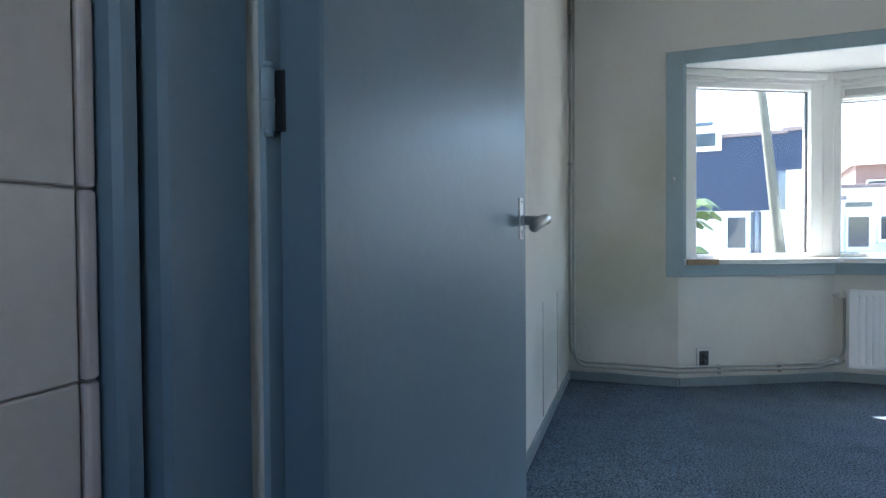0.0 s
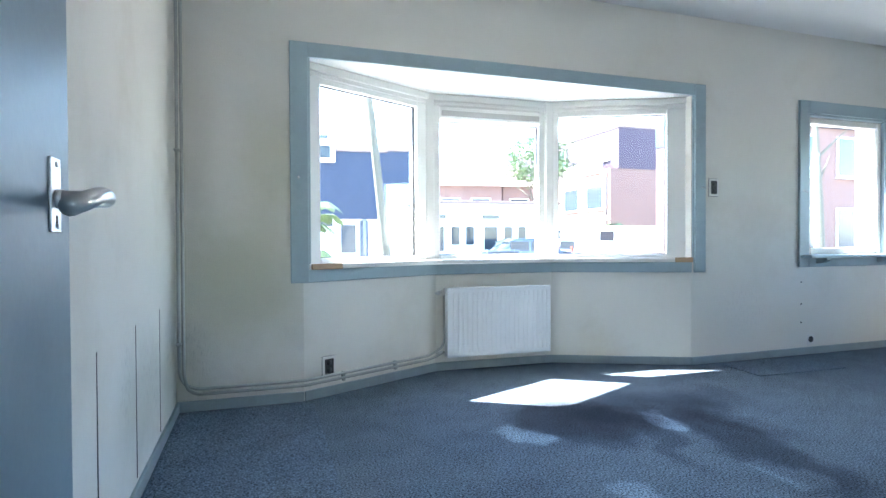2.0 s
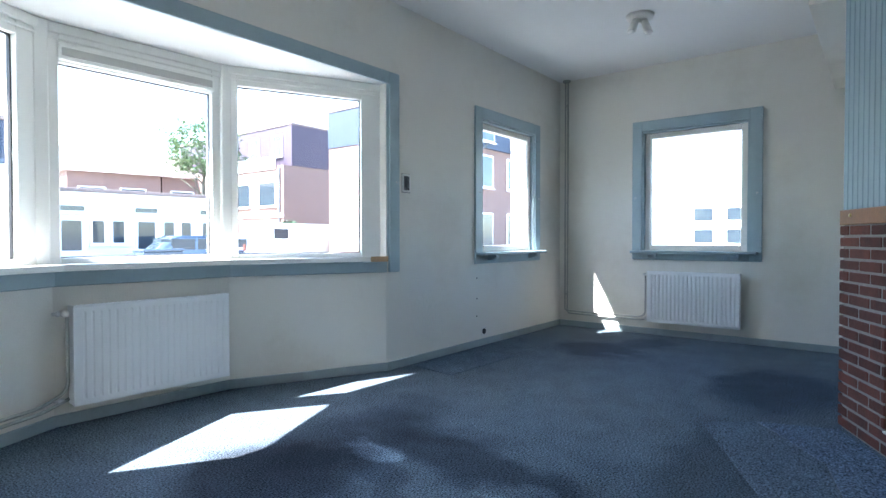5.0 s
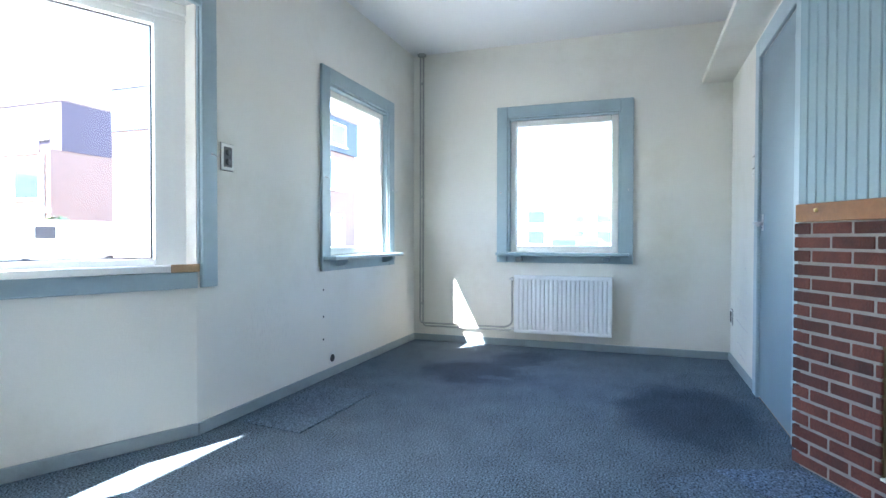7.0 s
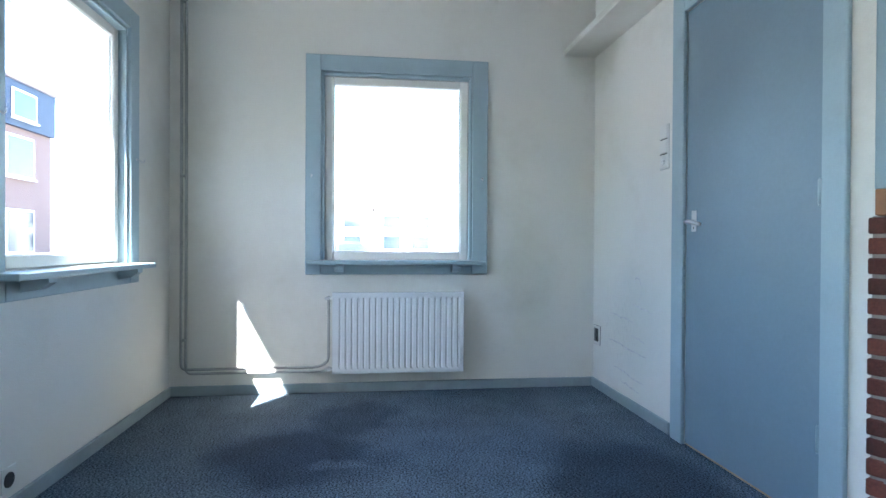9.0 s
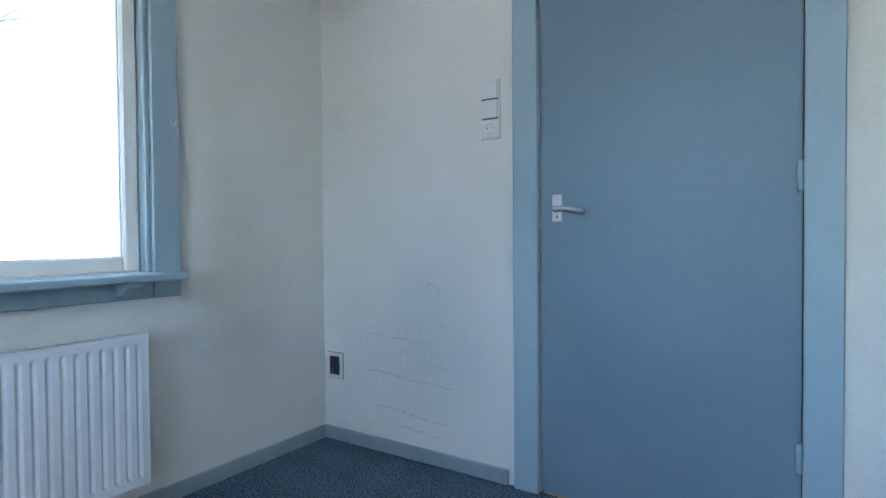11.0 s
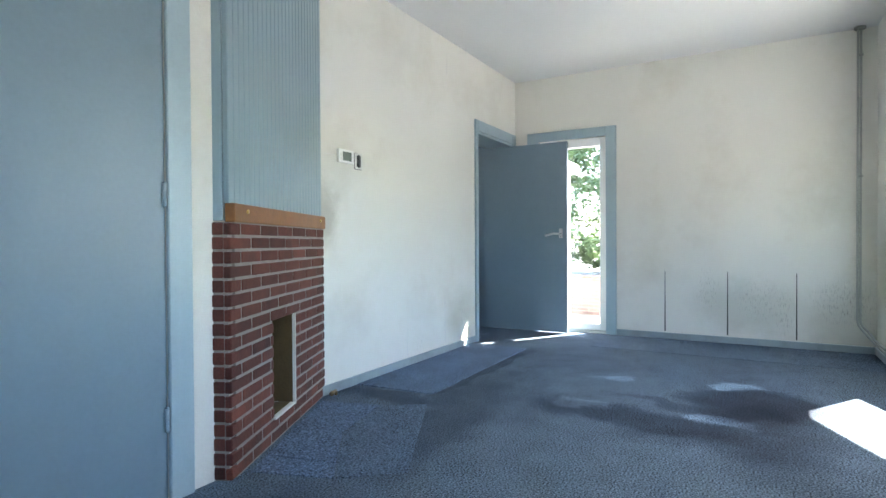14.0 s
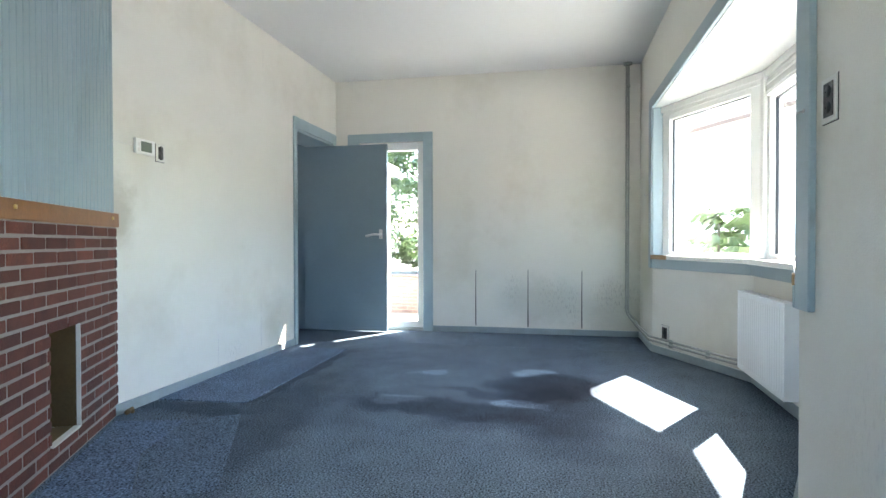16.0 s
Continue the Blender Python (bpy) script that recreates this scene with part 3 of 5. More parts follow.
for k in range(3):
    p, q = FR[k + 1], FR[k]
    m = local(p, q)
    L = (Vector(q) - Vector(p)).length
    g0, g1, zg0, zg1 = glass_at[k]
    a, b = L * (1 - g1), L * (1 - g0)
    w = part("window_frame", bev_box((0.0, -0.045, 0.85), (a, 0.035, 2.15), 0.006, 2, m), WHITE, bay)
    part("stile", bev_box((b, -0.045, 0.85), (L, 0.035, 2.15), 0.006, 2, m), WHITE, w)
    part("top_rail", bev_box((a, -0.044, zg1), (b, 0.034, 2.15), 0.006, 2, m), WHITE, w)
    part("bottom_rail", bev_box((a, -0.044, 0.85), (b, 0.034, zg0), 0.006, 2, m), WHITE, w)
    part("cornice", bev_box((0.02, 0.034, 2.095), (L - 0.02, 0.050, 2.15), 0.008, 2, m), WHITE, w)
    part("drip_bead", bev_box((0.02, 0.034, 2.062), (L - 0.02, 0.044, 2.078), 0.004, 2, m), WHITE, w)
    e = 0.006
    bm = bmesh.new()
    for lo, hi in (((a, -0.02, zg0), (a + e, 0.0, zg1)), ((b - e, -0.02, zg0), (b, 0.0, zg1)), ((a + e, -0.02, zg1 - e), (b - e, 0.0, zg1)), ((a + e, -0.02, zg0), (b - e, 0.0, zg0 + e))):
        quad_box(bm, lo, hi, m)
    part("gasket", bm, DARK, w, "thin black glazing gasket")
    bm = bmesh.new()
    quad_box(bm, (a + 0.002, -0.014, zg0 + 0.002), (b - 0.002, -0.010, zg1 - 0.002), m)
    pane = part("pane", bm, GLASS, w)
    pane.visible_shadow = False
    if k == 1:
        part("vent_box", bev_box((a - 0.005, 0.030, 1.955), (b + 0.005, 0.062, 2.045), 0.008, 2, m), WHITE, w, "white ventilation grille over the middle pane")
        part("vent_slot", bev_box((a + 0.008, 0.058, 1.978), (b - 0.008, 0.066, 2.022), 0.003, 1, m), GREYPL, w, "grey ventilation slot")
for x, y in FR[1:3]:
    part("corner_post", bev_box((x - 0.035, y - 0.06, 0.85), (x + 0.035, y + 0.03, 2.15), 0.008, 2), WHITE, bay)
sill_poly = [(0.765, 3.266), (1.785, 3.695), (2.700, 3.668), (3.745, 3.266), (3.80, 3.43), (2.78, 3.94), (1.71, 3.97), (0.70, 3.43)]
bm = prism(sill_poly[::-1], 0.825, 0.858)
bmesh.ops.bevel(bm, geom=bm.edges[:], offset=0.004, segments=1, affect="EDGES")
part("window_sill", bm, WHITE, bay, "white painted sill with bare wooden ends")
part("bare_end", bev_box((0.77, -0.028, 0.823), (0.99, -0.012, 0.860), 0.003, 1, local((0.765, 3.266), (1.785, 3.695), -0.01) @ pose(-0.76, 0.022, 0)), RAWWOOD, bay, "bare worn wood end of the sill")
part("bare_end", bev_box((0.0, 0.002, 0.823), (0.14, 0.012, 0.862), 0.003, 1, local((3.745, 3.266), (2.700, 3.668), -0.005)), RAWWOOD, bay, "bare worn wood end of the sill")
for a, b in zip(BAY[::-1], BAY[::-1][1:]):
    L = (Vector(b) - Vector(a)).length
    part("apron", bev_box((0.0, 0.001, 0.742), (L, 0.022, 0.824), 0.004, 1, local(a, b)), TRIM, bay)


def lever(parent, m, plate_z, side, mat_plate=STEEL, k=1.0):
    """A short door plate with a lever; x along the door's face, y out of it. side: +1 or -1, where the lever points."""
    pl = part("door_plate", bev_box((-0.019, 0.0, plate_z - 0.045), (0.019, 0.004, plate_z + 0.055), 0.0015, 2, m), mat_plate, parent, "worn steel door plate")
    for dz in (-0.036, 0.046):
        part("screw", cyl(m @ Vector((0, 0.003, plate_z + dz)), m @ Vector((0, 0.0062, plate_z + dz)), 0.004, 10), STEEL, pl, "", True)
    bm = tube([(0, 0.003, plate_z), (0, 0.050 * k, plate_z), (side * 0.045 * k, 0.054 * k, plate_z + 0.002), (side * 0.115 * k, 0.046 * k, plate_z - 0.014 * k)], 0.0090 * k, 12, 0.02)
    add_bm(bm, cyl((0, 0.003, plate_z), (0, 0.012, plate_z), 0.013, 16))
    bmesh.ops.transform(bm, matrix=m, verts=bm.verts[:])
    part("door_handle", bm, STEEL, parent, "worn steel lever handle", True)
    part("keyhole", bev_box((-0.003, 0.003, plate_z - 0.036), (0.003, 0.005, plate_z - 0.022), 0.001, 1, m), DARK, pl)


def hinge(parent, x, y, z, r=0.009, h=0.085):
    bm = cyl((x, y, z - h / 2), (x, y, z + h / 2), r, 12)
    for k in (-1, 1):
        add_bm(bm, cyl((x, y, z + k * h / 2), (x, y, z + k * (h / 2 + 0.006)), r * 0.7, 12))
    add_bm(bm, cyl((x, y, z - 0.0015), (x, y, z + 0.0015), r * 1.08, 12))
    part("hinge", bm, TRIM, parent, "painted steel butt hinge", True)


# door to the hall, standing open into the room
d1 = empty("door_1", (0, 0, 0), "blue-grey flush door standing open beside a glazed door", "door", kind="structure")
m1 = local((0, 0), (3, 0))
boards(d1, m1, [((0.030, 0.0005, 0), (0.135, 0.022, 2.175)), ((0.997, 0.0005, 0), (1.052, 0.022, 2.175)), ((0.135, 0.0005, 2.065), (0.997, 0.022, 2.175))], TRIM)
boards(d1, m1, [((0.9905, -0.298, 0), (0.9965, 0.018, 2.064)), ((0.1355, -0.316, 0), (0.1425, 0.018, 2.034)), ((0.136, -0.298, 2.036), (0.990, 0.018, 2.064))], TRIM, 0.004, "reveal")
leaf = part("leaf", bev_box((0.149, -0.300, 0.012), (0.195, 0.660, 2.03), 0.003, 2), DOOR, d1)
part("edge_strip", bev_box((0.1505, -0.302, 0.014), (0.1935, -0.2985, 2.028), 0.001, 1), DOOR, leaf)
lever(leaf, Matrix(((0, 1, 0, 0.195), (1, 0, 0, 0.592), (0, 0, 1, 0), (0, 0, 0, 1))), 1.058, -1, STEEL, 1.3)
lever(leaf, Matrix(((0, -1, 0, 0.150), (1, 0, 0, 0.592), (0, 0, 1, 0), (0, 0, 0, 1))), 1.058, -1, STEEL, 1.3)
for z in (0.28, 1.145, 1.86):
    hinge(d1, 0.1455, -0.312, z, 0.006, 0.055)
    part("hinge_leaf", bev_box((0.147, -0.3055, z - 0.028), (0.158, -0.3025, z + 0.028), 0.001, 1), DARK, d1, "dark hinge plate")
# jamb towards the hall
boards(d1, Matrix.Identity(4), [((-0.05, -0.420, 0), (0.134, -0.322, 2.12)), ((-0.05, -0.4485, 0), (0.122, -0.427, 2.12))], DOOR, 0.005, "jamb")

# closed door beside the chimney
d2 = empty("door_2", (0, 0, 0), "closed blue-grey flush door beside the brick chimney", "door", kind="structure")
m2 = local((3.978, YE), (6.0, YE))
boards(d2, m2, [((0.530, 0.0005, 0), (0.630, 0.022, 2.235)), ((1.475, 0.0005, 0), (1.578, 0.022, 2.235)), ((0.630, 0.0005, 2.12), (1.475, 0.022, 2.235))], TRIM)
boards(d2, m2, [((0.631, -0.075, 0), (0.668, -0.040, 2.119)), ((1.440, -0.075, 0), (1.474, -0.040, 2.119)), ((0.668, -0.075, 2.08), (1.440, -0.040, 2.119))], DARK, 0.002, "rebate")
leaf2 = part("leaf", bev_box((0.6335, -0.036, 0.012), (1.4715, 0.004, 2.1165), 0.002, 2, m2), DOOR, d2)
lever(leaf2, m2 @ pose(1.402, 0.004, 0), 1.088, -1)
for z in (0.315, 1.16, 1.93):
    c = m2 @ Vector((0.640, 0.012, z))
    hinge(d2, c.x, c.y, c.z)
part("threshold", bev_box((0.64, -0.05, 0.0), (1.465, 0.0, 0.010), 0.003, 1, m2), RAWWOOD, d2, "worn wooden threshold strip")

# glazed garden door
d3 = empty("door_3", (0, 0, 0), "white glazed garden door in a blue-grey casing", "door", kind="structure")
m3 = local((0, YB), (0, 0))
gy = lambda y: YB - y
boards(d3, m3, [((gy(1.125), 0.0005, 0), (gy(1.018), 0.022, 2.18)), ((gy(0.285), 0.0005, 0), (gy(0.150), 0.022, 2.18)), ((gy(1.018), 0.0005, 2.08), (gy(0.285), 0.022, 2.18))], TRIM)
fr = part("door_frame", bev_box((gy(1.014), -0.09, 0.03), (gy(0.948), -0.02, 2.078), 0.006, 2, m3), WHITE, d3)
part("stile", bev_box((gy(0.362), -0.09, 0.03), (gy(0.290), -0.02, 2.078), 0.006, 2, m3), WHITE, fr)
part("top_rail", bev_box((gy(0.948), -0.09, 1.99), (gy(0.362), -0.02, 2.078), 0.006, 2, m3), WHITE, fr)
part("bottom_rail", bev_box((gy(0.948), -0.09, 0.03), (gy(0.362), -0.02, 0.10), 0.006, 2, m3), WHITE, fr)
bm = bmesh.new()
quad_box(bm, (gy(0.952), -0.056, 0.096), (gy(0.358), -0.052, 1.994), m3)
pane = part("pane", bm, GLASS, d3)
pane.visible_shadow = False
part("threshold", bev_box((gy(1.018), -0.20, -0.02), (gy(0.285), 0.0, 0.028), 0.004, 1, m3), GREYPL, d3, "grey worn threshold")

# ---- brick chimney breast ----
LCH = (CH_A - CH_B).length
mc = local(CH_B, CH_A)
chim = empty("chimney_breast", (0, 0, 0), "red brick chimney breast with a small open niche", "chimney", kind="structure")
TOPB = 1.066
S0, S1, ZN0, ZN1 = LCH - 0.735, LCH - 0.452, 0.117, 0.598
part("mortar_bed", wall_mesh(CH_B - (CH_A - CH_B).normalized() * 0.10, CH_A - (CH_A - CH_B).normalized() * 0.045, 0.09, 0.0, TOPB - 0.002, [(S0 + 0.086, S1 + 0.114, ZN0 - 0.014, ZN1 + 0.014)]), MORTAR, chim)
part("side_mortar_bed", bev_box((LCH - 0.050, -0.155, 0), (LCH - 0.006, -0.012, TOPB - 0.002), 0.002, 1, mc), MORTAR, chim)
for lo, hi in (((S0, -0.42, ZN0 - 0.012), (S1, -0.006, ZN0)), ((S0, -0.42, ZN1), (S1, -0.006, ZN1 + 0.012)), ((S0 - 0.012, -0.42, ZN0), (S0, -0.006, ZN1)), ((S1, -0.42, ZN0), (S1 + 0.012, -0.006, ZN1)), ((S0, -0.43, ZN0), (S1, -0.42, ZN1))):
    part("niche_lining", bev_box(lo, hi, 0.001, 1, mc), SOOT, chim, "brown board lining of the niche")
part("niche_edge", bev_box((S0 - 0.005, -0.01, ZN0), (S0, 0.010, ZN1), 0.001, 1, mc), PLASTIC, chim, "thin pale metal edge of the niche")
part("niche_edge", bev_box((S0 - 0.008, -0.02, ZN0 - 0.008), (S1, 0.009, ZN0 + 0.001), 0.001, 1, mc), PLASTIC, chim, "thin pale metal edge of the niche")
# panelling above
mant = part("mantel_board", bev_box((-0.01, -0.030, TOPB - 0.0015), (LCH - 0.020, 0.014, 1.142), 0.004, 2, mc), WOOD, chim, "varnished wooden mantel strip")
for s in (0.10, LCH - 0.14):
    part("screw", cyl(mc @ Vector((s, 0.012, 1.112)), mc @ Vector((s, 0.020, 1.112)), 0.009, 12), BRASS, mant, "brass screw head", True)
part("backing", bev_box((-0.06, -0.10, TOPB + 0.003), (LCH - 0.032, -0.034, H - 0.001), 0.002, 1, mc), BEAD, chim)
NB = 25
bw = (LCH - 0.01) / NB
for i in range(NB):
    part("panel_board", bev_box((i * bw + 0.0012, -0.032, 1.142), ((i + 1) * bw - 0.0012, -0.006, H - 0.002), 0.004, 1, mc), BEAD, chim)
part("side_board", bev_box((LCH - 0.030, -0.155, TOPB + 0.003), (LCH - 0.008, -0.033, H - 0.002), 0.003, 1, mc), BEAD, chim)

# ---- ceiling lamp ----
lamp = empty("ceiling_lamp", (5.235, 1.91, H), "small white ceiling lamp with two bare bulb holders", "lamp")
bm = cyl((0, 0, -0.030), (0, 0, 0), 0.098, 28, 0.108)
part("base", bm, PLASTIC, lamp, "", True)
part("stem", cyl((0.0, 0, -0.06), (0, 0, -0.02), 0.012, 12), PLASTIC, lamp, "", True)
for k, (dx, dy) in enumerate(((0.045, -0.05), (-0.05, 0.045))):
    part("bulb_holder", cyl((dx * 0.5, dy * 0.5, -0.035), (dx, dy, -0.125), 0.024, 16, 0.033), PLASTIC, lamp, "", True)
    bm = bmesh.new()
    bmesh.ops.create_uvsphere(bm, u_segments=14, v_segments=10, radius=0.031)
    bmesh.ops.transform(bm, matrix=Matrix.Translation((dx * 1.1, dy * 1.1, -0.132)) @ Matrix.Diagonal((1, 1, 0.7, 1)), verts=bm.verts[:])
    part("bulb", bm, STEEL, lamp, "shiny mirrored spot bulb", True)


# ---- radiators and their pipes ----
def radiator(m, width, z0, z1, off, label, flute=0.0095):
    """A steel panel radiator on a wall: fluted front, back panel, side covers, top grille."""
    r = empty("radiator", (0, 0, 0), label, "radiator", "panel radiators")
    bm = bmesh.new()
    pitch, edge = 0.0385, 0.022
    n = int((width - 2 * edge) / pitch)
    lead = (width - n * pitch) / 2
    prof = [(0.0, 0.0)]
    for i in range(n):
        x = lead + i * pitch
        prof += [(x + 0.002, 0), (x + 0.005, -0.25 * flute), (x + 0.009, -0.85 * flute), (x + 0.012, -flute), (x + 0.015, -0.85 * flute), (x + 0.019, -0.25 * flute), (x + 0.022, 0.0)]
    prof += [(width, 0.0)]
    zz = [z0, z0 + 0.026, z0 + 0.040, z1 - 0.040, z1 - 0.026, z1]
    grid = [[bm.verts.new((x, off + (y if 1 < j < 4 else 0), z)) for x, y in prof] for j, z in enumerate(zz)]
    for a, b in zip(grid, grid[1:]):
        for i in range(len(prof) - 1):
            bm.faces.new((a[i], a[i + 1], b[i + 1], b[i]))
    bmesh.ops.transform(bm, matrix=m, verts=bm.verts[:])
    part("front_panel", bm, RAD, r)
    part("back_panel", bev_box((0.015, 0.028, z0 + 0.01), (width - 0.015, 0.036, z1 - 0.012), 0.003, 1, m), RAD, r)
    for x in (0.0, width - 0.004):
        part("side_cover", bev_box((x, 0.030, z0 + 0.004), (x + 0.004, off + 0.002, z1 + 0.004), 0.0015, 1, m), RAD, r)
    part("top_frame", bev_box((0.0, off - 0.012, z1 - 0.004), (width, off + 0.004, z1 + 0.006), 0.003, 2, m), RAD, r)
    k = int(width / 0.022)
    bm = bmesh.new()
    for i in range(k):
        quad_box(bm, (0.006 + i * 0.022, 0.034, z1 - 0.003), (0.016 + i * 0.022, off - 0.01, z1 + 0.002), m)
    part("top_grille", bm, RAD, r)
    for x in (0.14, width - 0.18):
        part("wall_bracket", bev_box((x, 0.0, z0 + 0.03), (x + 0.03, 0.03, z1 - 0.05), 0.002, 1, m), RAD, r)
    return r


def valve(parent, m, at, knob=True):
    x, y, z = at
    v = part("valve", cyl(m @ Vector((x, y, z)), m @ Vector((x + 0.05, y, z)), 0.010, 12), STEEL, parent, "steel radiator valve", True)
    part("valve_nut", cyl(m @ Vector((x + 0.018, y, z)), m @ Vector((x + 0.032, y, z)), 0.016, 6), STEEL, v)
    if knob:
        part("valve_knob", cyl(m @ Vector((x - 0.002, y - 0.012, z)), m @ Vector((x - 0.002, y + 0.034, z)), 0.020, 16, 0.017), PLASTIC, v, "white round valve knob", True)


mr = local(BAY[2], BAY[1])
r1 = radiator(mr @ pose(0.065, 0, 0), 0.862, 0.118, 0.640, 0.118, "white enamelled panel radiator under the bay window", 0.0045)
valve(r1, mr, (0.958, 0.07, 0.605))
valve(r1, mr, (0.958, 0.07, 0.155), False)
mf = local((X1, 0), (X1, YB))
r2 = radiator(mf @ pose(1.405, 0, 0), 0.855, 0.138, 0.658, 0.092, "white fluted panel radiator under the front window")
valve(r2, mf, (2.260, 0.055, 0.622))
valve(r2, mf, (2.260, 0.055, 0.165), False)


def pipe(name_label, pts, r=0.0085, bend=0.04, clips=()):
    ob = thing("heating_pipe", tube(pts, r, 10, bend), PIPE, name_label, "pipe", "heating pipes", smooth=True)
    for c in clips:
        part("pipe_clip", bev_box((c[0] - 0.016, c[1] - 0.016, c[2] - 0.008), (c[0] + 0.016, c[1] + 0.016, c[2] + 0.008), 0.003, 1), PIPE, ob)
    return ob


def bay_pt(k, s, off, z):
    a, b = Vector(BAY[k]), Vector(BAY[k + 1])
    d = (b - a).normalized()
    n = Vector((d.y, -d.x))
    c = a + d * s + n * off
    return (c.x, c.y, z)
for i, (off, z) in enumerate(((0.032, 0.136), (0.034, 0.106))):
    x = 0.030 + i * 0.026
    y = 3.165 - i * 0.024
    pts = [(x, y, H), (x, y, 0.25), (0.045 + i * 0.02, 3.235 - i * 0.012, z + 0.04), (0.11, YB - off, z), (0.735, YB - off - 0.002, z)]
    pts += [bay_pt(0, 0.05, off, z), bay_pt(0, 1.05, off, z)]
    if i == 0:
        pts += [bay_pt(1, 0.045, 0.07, 0.20), bay_pt(1, 0.045, 0.07, 0.60)]
    else:
        pts += [bay_pt(1, 0.05, 0.07, 0.155)]
    pipe("grey painted heating pipe in the corner by the bay", pts, 0.0088, 0.05, [(x, y, 2.55), (x, y, 1.52), (x, y, 0.42)] if i == 0 else [])
for s in (0.28, 0.72):
    c = bay_pt(0, s, 0.02, 0.116)
    thing("pipe_bracket", bev_box((c[0] - 0.012, c[1] - 0.016, 0.084), (c[0] + 0.012, c[1] + 0.014, 0.146), 0.004, 1), PIPE, "small grey pipe bracket on the bay wall", "bracket", "pipe brackets")
for i in range(2):
    y = 3.205 - i * 0.030
    z = 0.172 - i * 0.026
    end = [(X1 - 0.055, 2.286, 0.21), (X1 - 0.055, 2.286, 0.615)] if i == 0 else [(X1 - 0.055, 2.325, 0.150), (X1 - 0.055, 2.295, 0.160)]
    pipe("grey painted heating pipe in the front corner", [(X1 - 0.028, y, H), (X1 - 0.028, y, z), (X1 - 0.028, 2.355 - i * 0.01, z)] + end, 0.0085, 0.04, [(X1 - 0.028, 3.19, 2.50), (X1 - 0.028, 3.19, 1.40), (X1 - 0.028, 3.19, 0.36)] if i == 0 else [])
for at in ((X1 - 0.03, 3.19), (0.045, 3.155)):
    thing("pipe_collar", cyl((*at, H - 0.018), (*at, H), 0.042, 20), PIPE, "grey collar round pipes at the ceiling", "collar", "pipe collars", smooth=True)


# ---- sockets and switches ----
def socket(m, x, z, double=True, h=0.118, w=0.078, label="dark double wall socket in a pale frame"):
    s = empty("wall_socket", (0, 0, 0), label, "socket", "wall sockets")
    part("frame", bev_box((x - w / 2, 0.0, z - h / 2), (x + w / 2, 0.008, z + h / 2), 0.002, 1, m), PLASTIC, s)
    # slightly wider dark plate draws the thin shadow line round the frame
    part("shadow_plate", bev_box((x - w / 2 - 0.002, 0.0, z - h / 2 - 0.003), (x + w / 2 + 0.002, 0.003, z + h / 2 + 0.002), 0.001, 1, m), SLIT, s, "dark rim standing in for shadow round the frame")
    f = part("insert", bev_box((x - w / 2 + 0.017, 0.006, z - h / 2 + 0.017), (x + w / 2 - 0.017, 0.010, z + h / 2 - 0.017), 0.001, 1, m), DARK, s, "black socket insert")
    for dz in ((-0.025, 0.025) if double else (0.0,)):
        part("socket_ring", cyl(m @ Vector((x, 0.009, z + dz)), m @ Vector((x, 0.0125, z + dz)), 0.019, 18), GREYPL if not double else DARK, f, "", True)
        for dx in (-0.0095, 0.0095):
            part("pin_hole", cyl(m @ Vector((x + dx, 0.012, z + dz)), m @ Vector((x + dx, 0.0132, z + dz)), 0.0028, 8), SLIT, f)
    return s


socket(local((X1, YB), (3.744, YB)), X1 - 3.965, 1.425, h=0.142, w=0.096)
socket(local(BAY[1], BAY[0]), 1.112 - 0.150, 0.190, h=0.132, w=0.100, label="dark double wall socket on the bay wall")
socket(m2, 2.553, 0.365, h=0.124, w=0.098, label="dark double wall socket near the corner")
socket(local((0, 0), (3, 0)), 2.855, 1.538, h=0.108, w=0.078, label="dark double wall socket beside a thermostat")
th = empty("thermostat", (0, 0, 0), "white digital thermostat with a grey display", "thermostat")
part("case", bev_box((2.922, 0.0, 1.508), (3.078, 0.022, 1.598), 0.004, 2, local((0, 0), (3, 0))), WHITE, th)
part("display", bev_box((2.950, 0.021, 1.523), (3.040, 0.0235, 1.583), 0.001, 1, local((0, 0), (3, 0))), LCD, th, "grey-green blank display")
for k in range(2):
    part("button", bev_box((3.050, 0.021, 1.52 + k * 0.03), (3.068, 0.0245, 1.542 + k * 0.03), 0.001, 1, local((0, 0), (3, 0))), PLASTIC, th)
thing("thermostat_cable", tube([(3.10, 0.004, 1.552), (3.22, 0.004, 1.550), (3.30, 0.004, 1.552)], 0.0025, 6), PLASTIC, "thin white cable from thermostat to chimney", "cable", smooth=True)
sw = empty("light_switch", (0, 0, 0), "cream double light switch above a socket", "switch")
# wider grey plate put in as the shadow edge of the switch
part("shadow_plate", bev_box((1.6385, 0.0, 1.377), (1.7275, 0.0025, 1.6135), 0.001, 1, m2), GREYPL, sw, "grey rim standing in for shadow round the plate")
part("plate", bev_box((1.640, 0.0, 1.380), (1.726, 0.007, 1.612), 0.002, 1, m2), PLASTIC, sw)
for z in (1.458, 1.536):
    part("joint", bev_box((1.646, 0.006, z - 0.0025), (1.720, 0.0085, z + 0.0025), 0.0005, 1, m2), SLIT, sw, "dark gap between switch parts")
for k in range(2):
    part("rocker", bev_box((1.648, 0.006, 1.462 + k * 0.078), (1.718, 0.013, 1.532 + k * 0.078), 0.002, 2, m2 ), PLASTIC, sw)
part("socket_plate", bev_box((1.648, 0.006, 1.386), (1.718, 0.010, 1.454), 0.002, 1, m2), PLASTIC, sw)
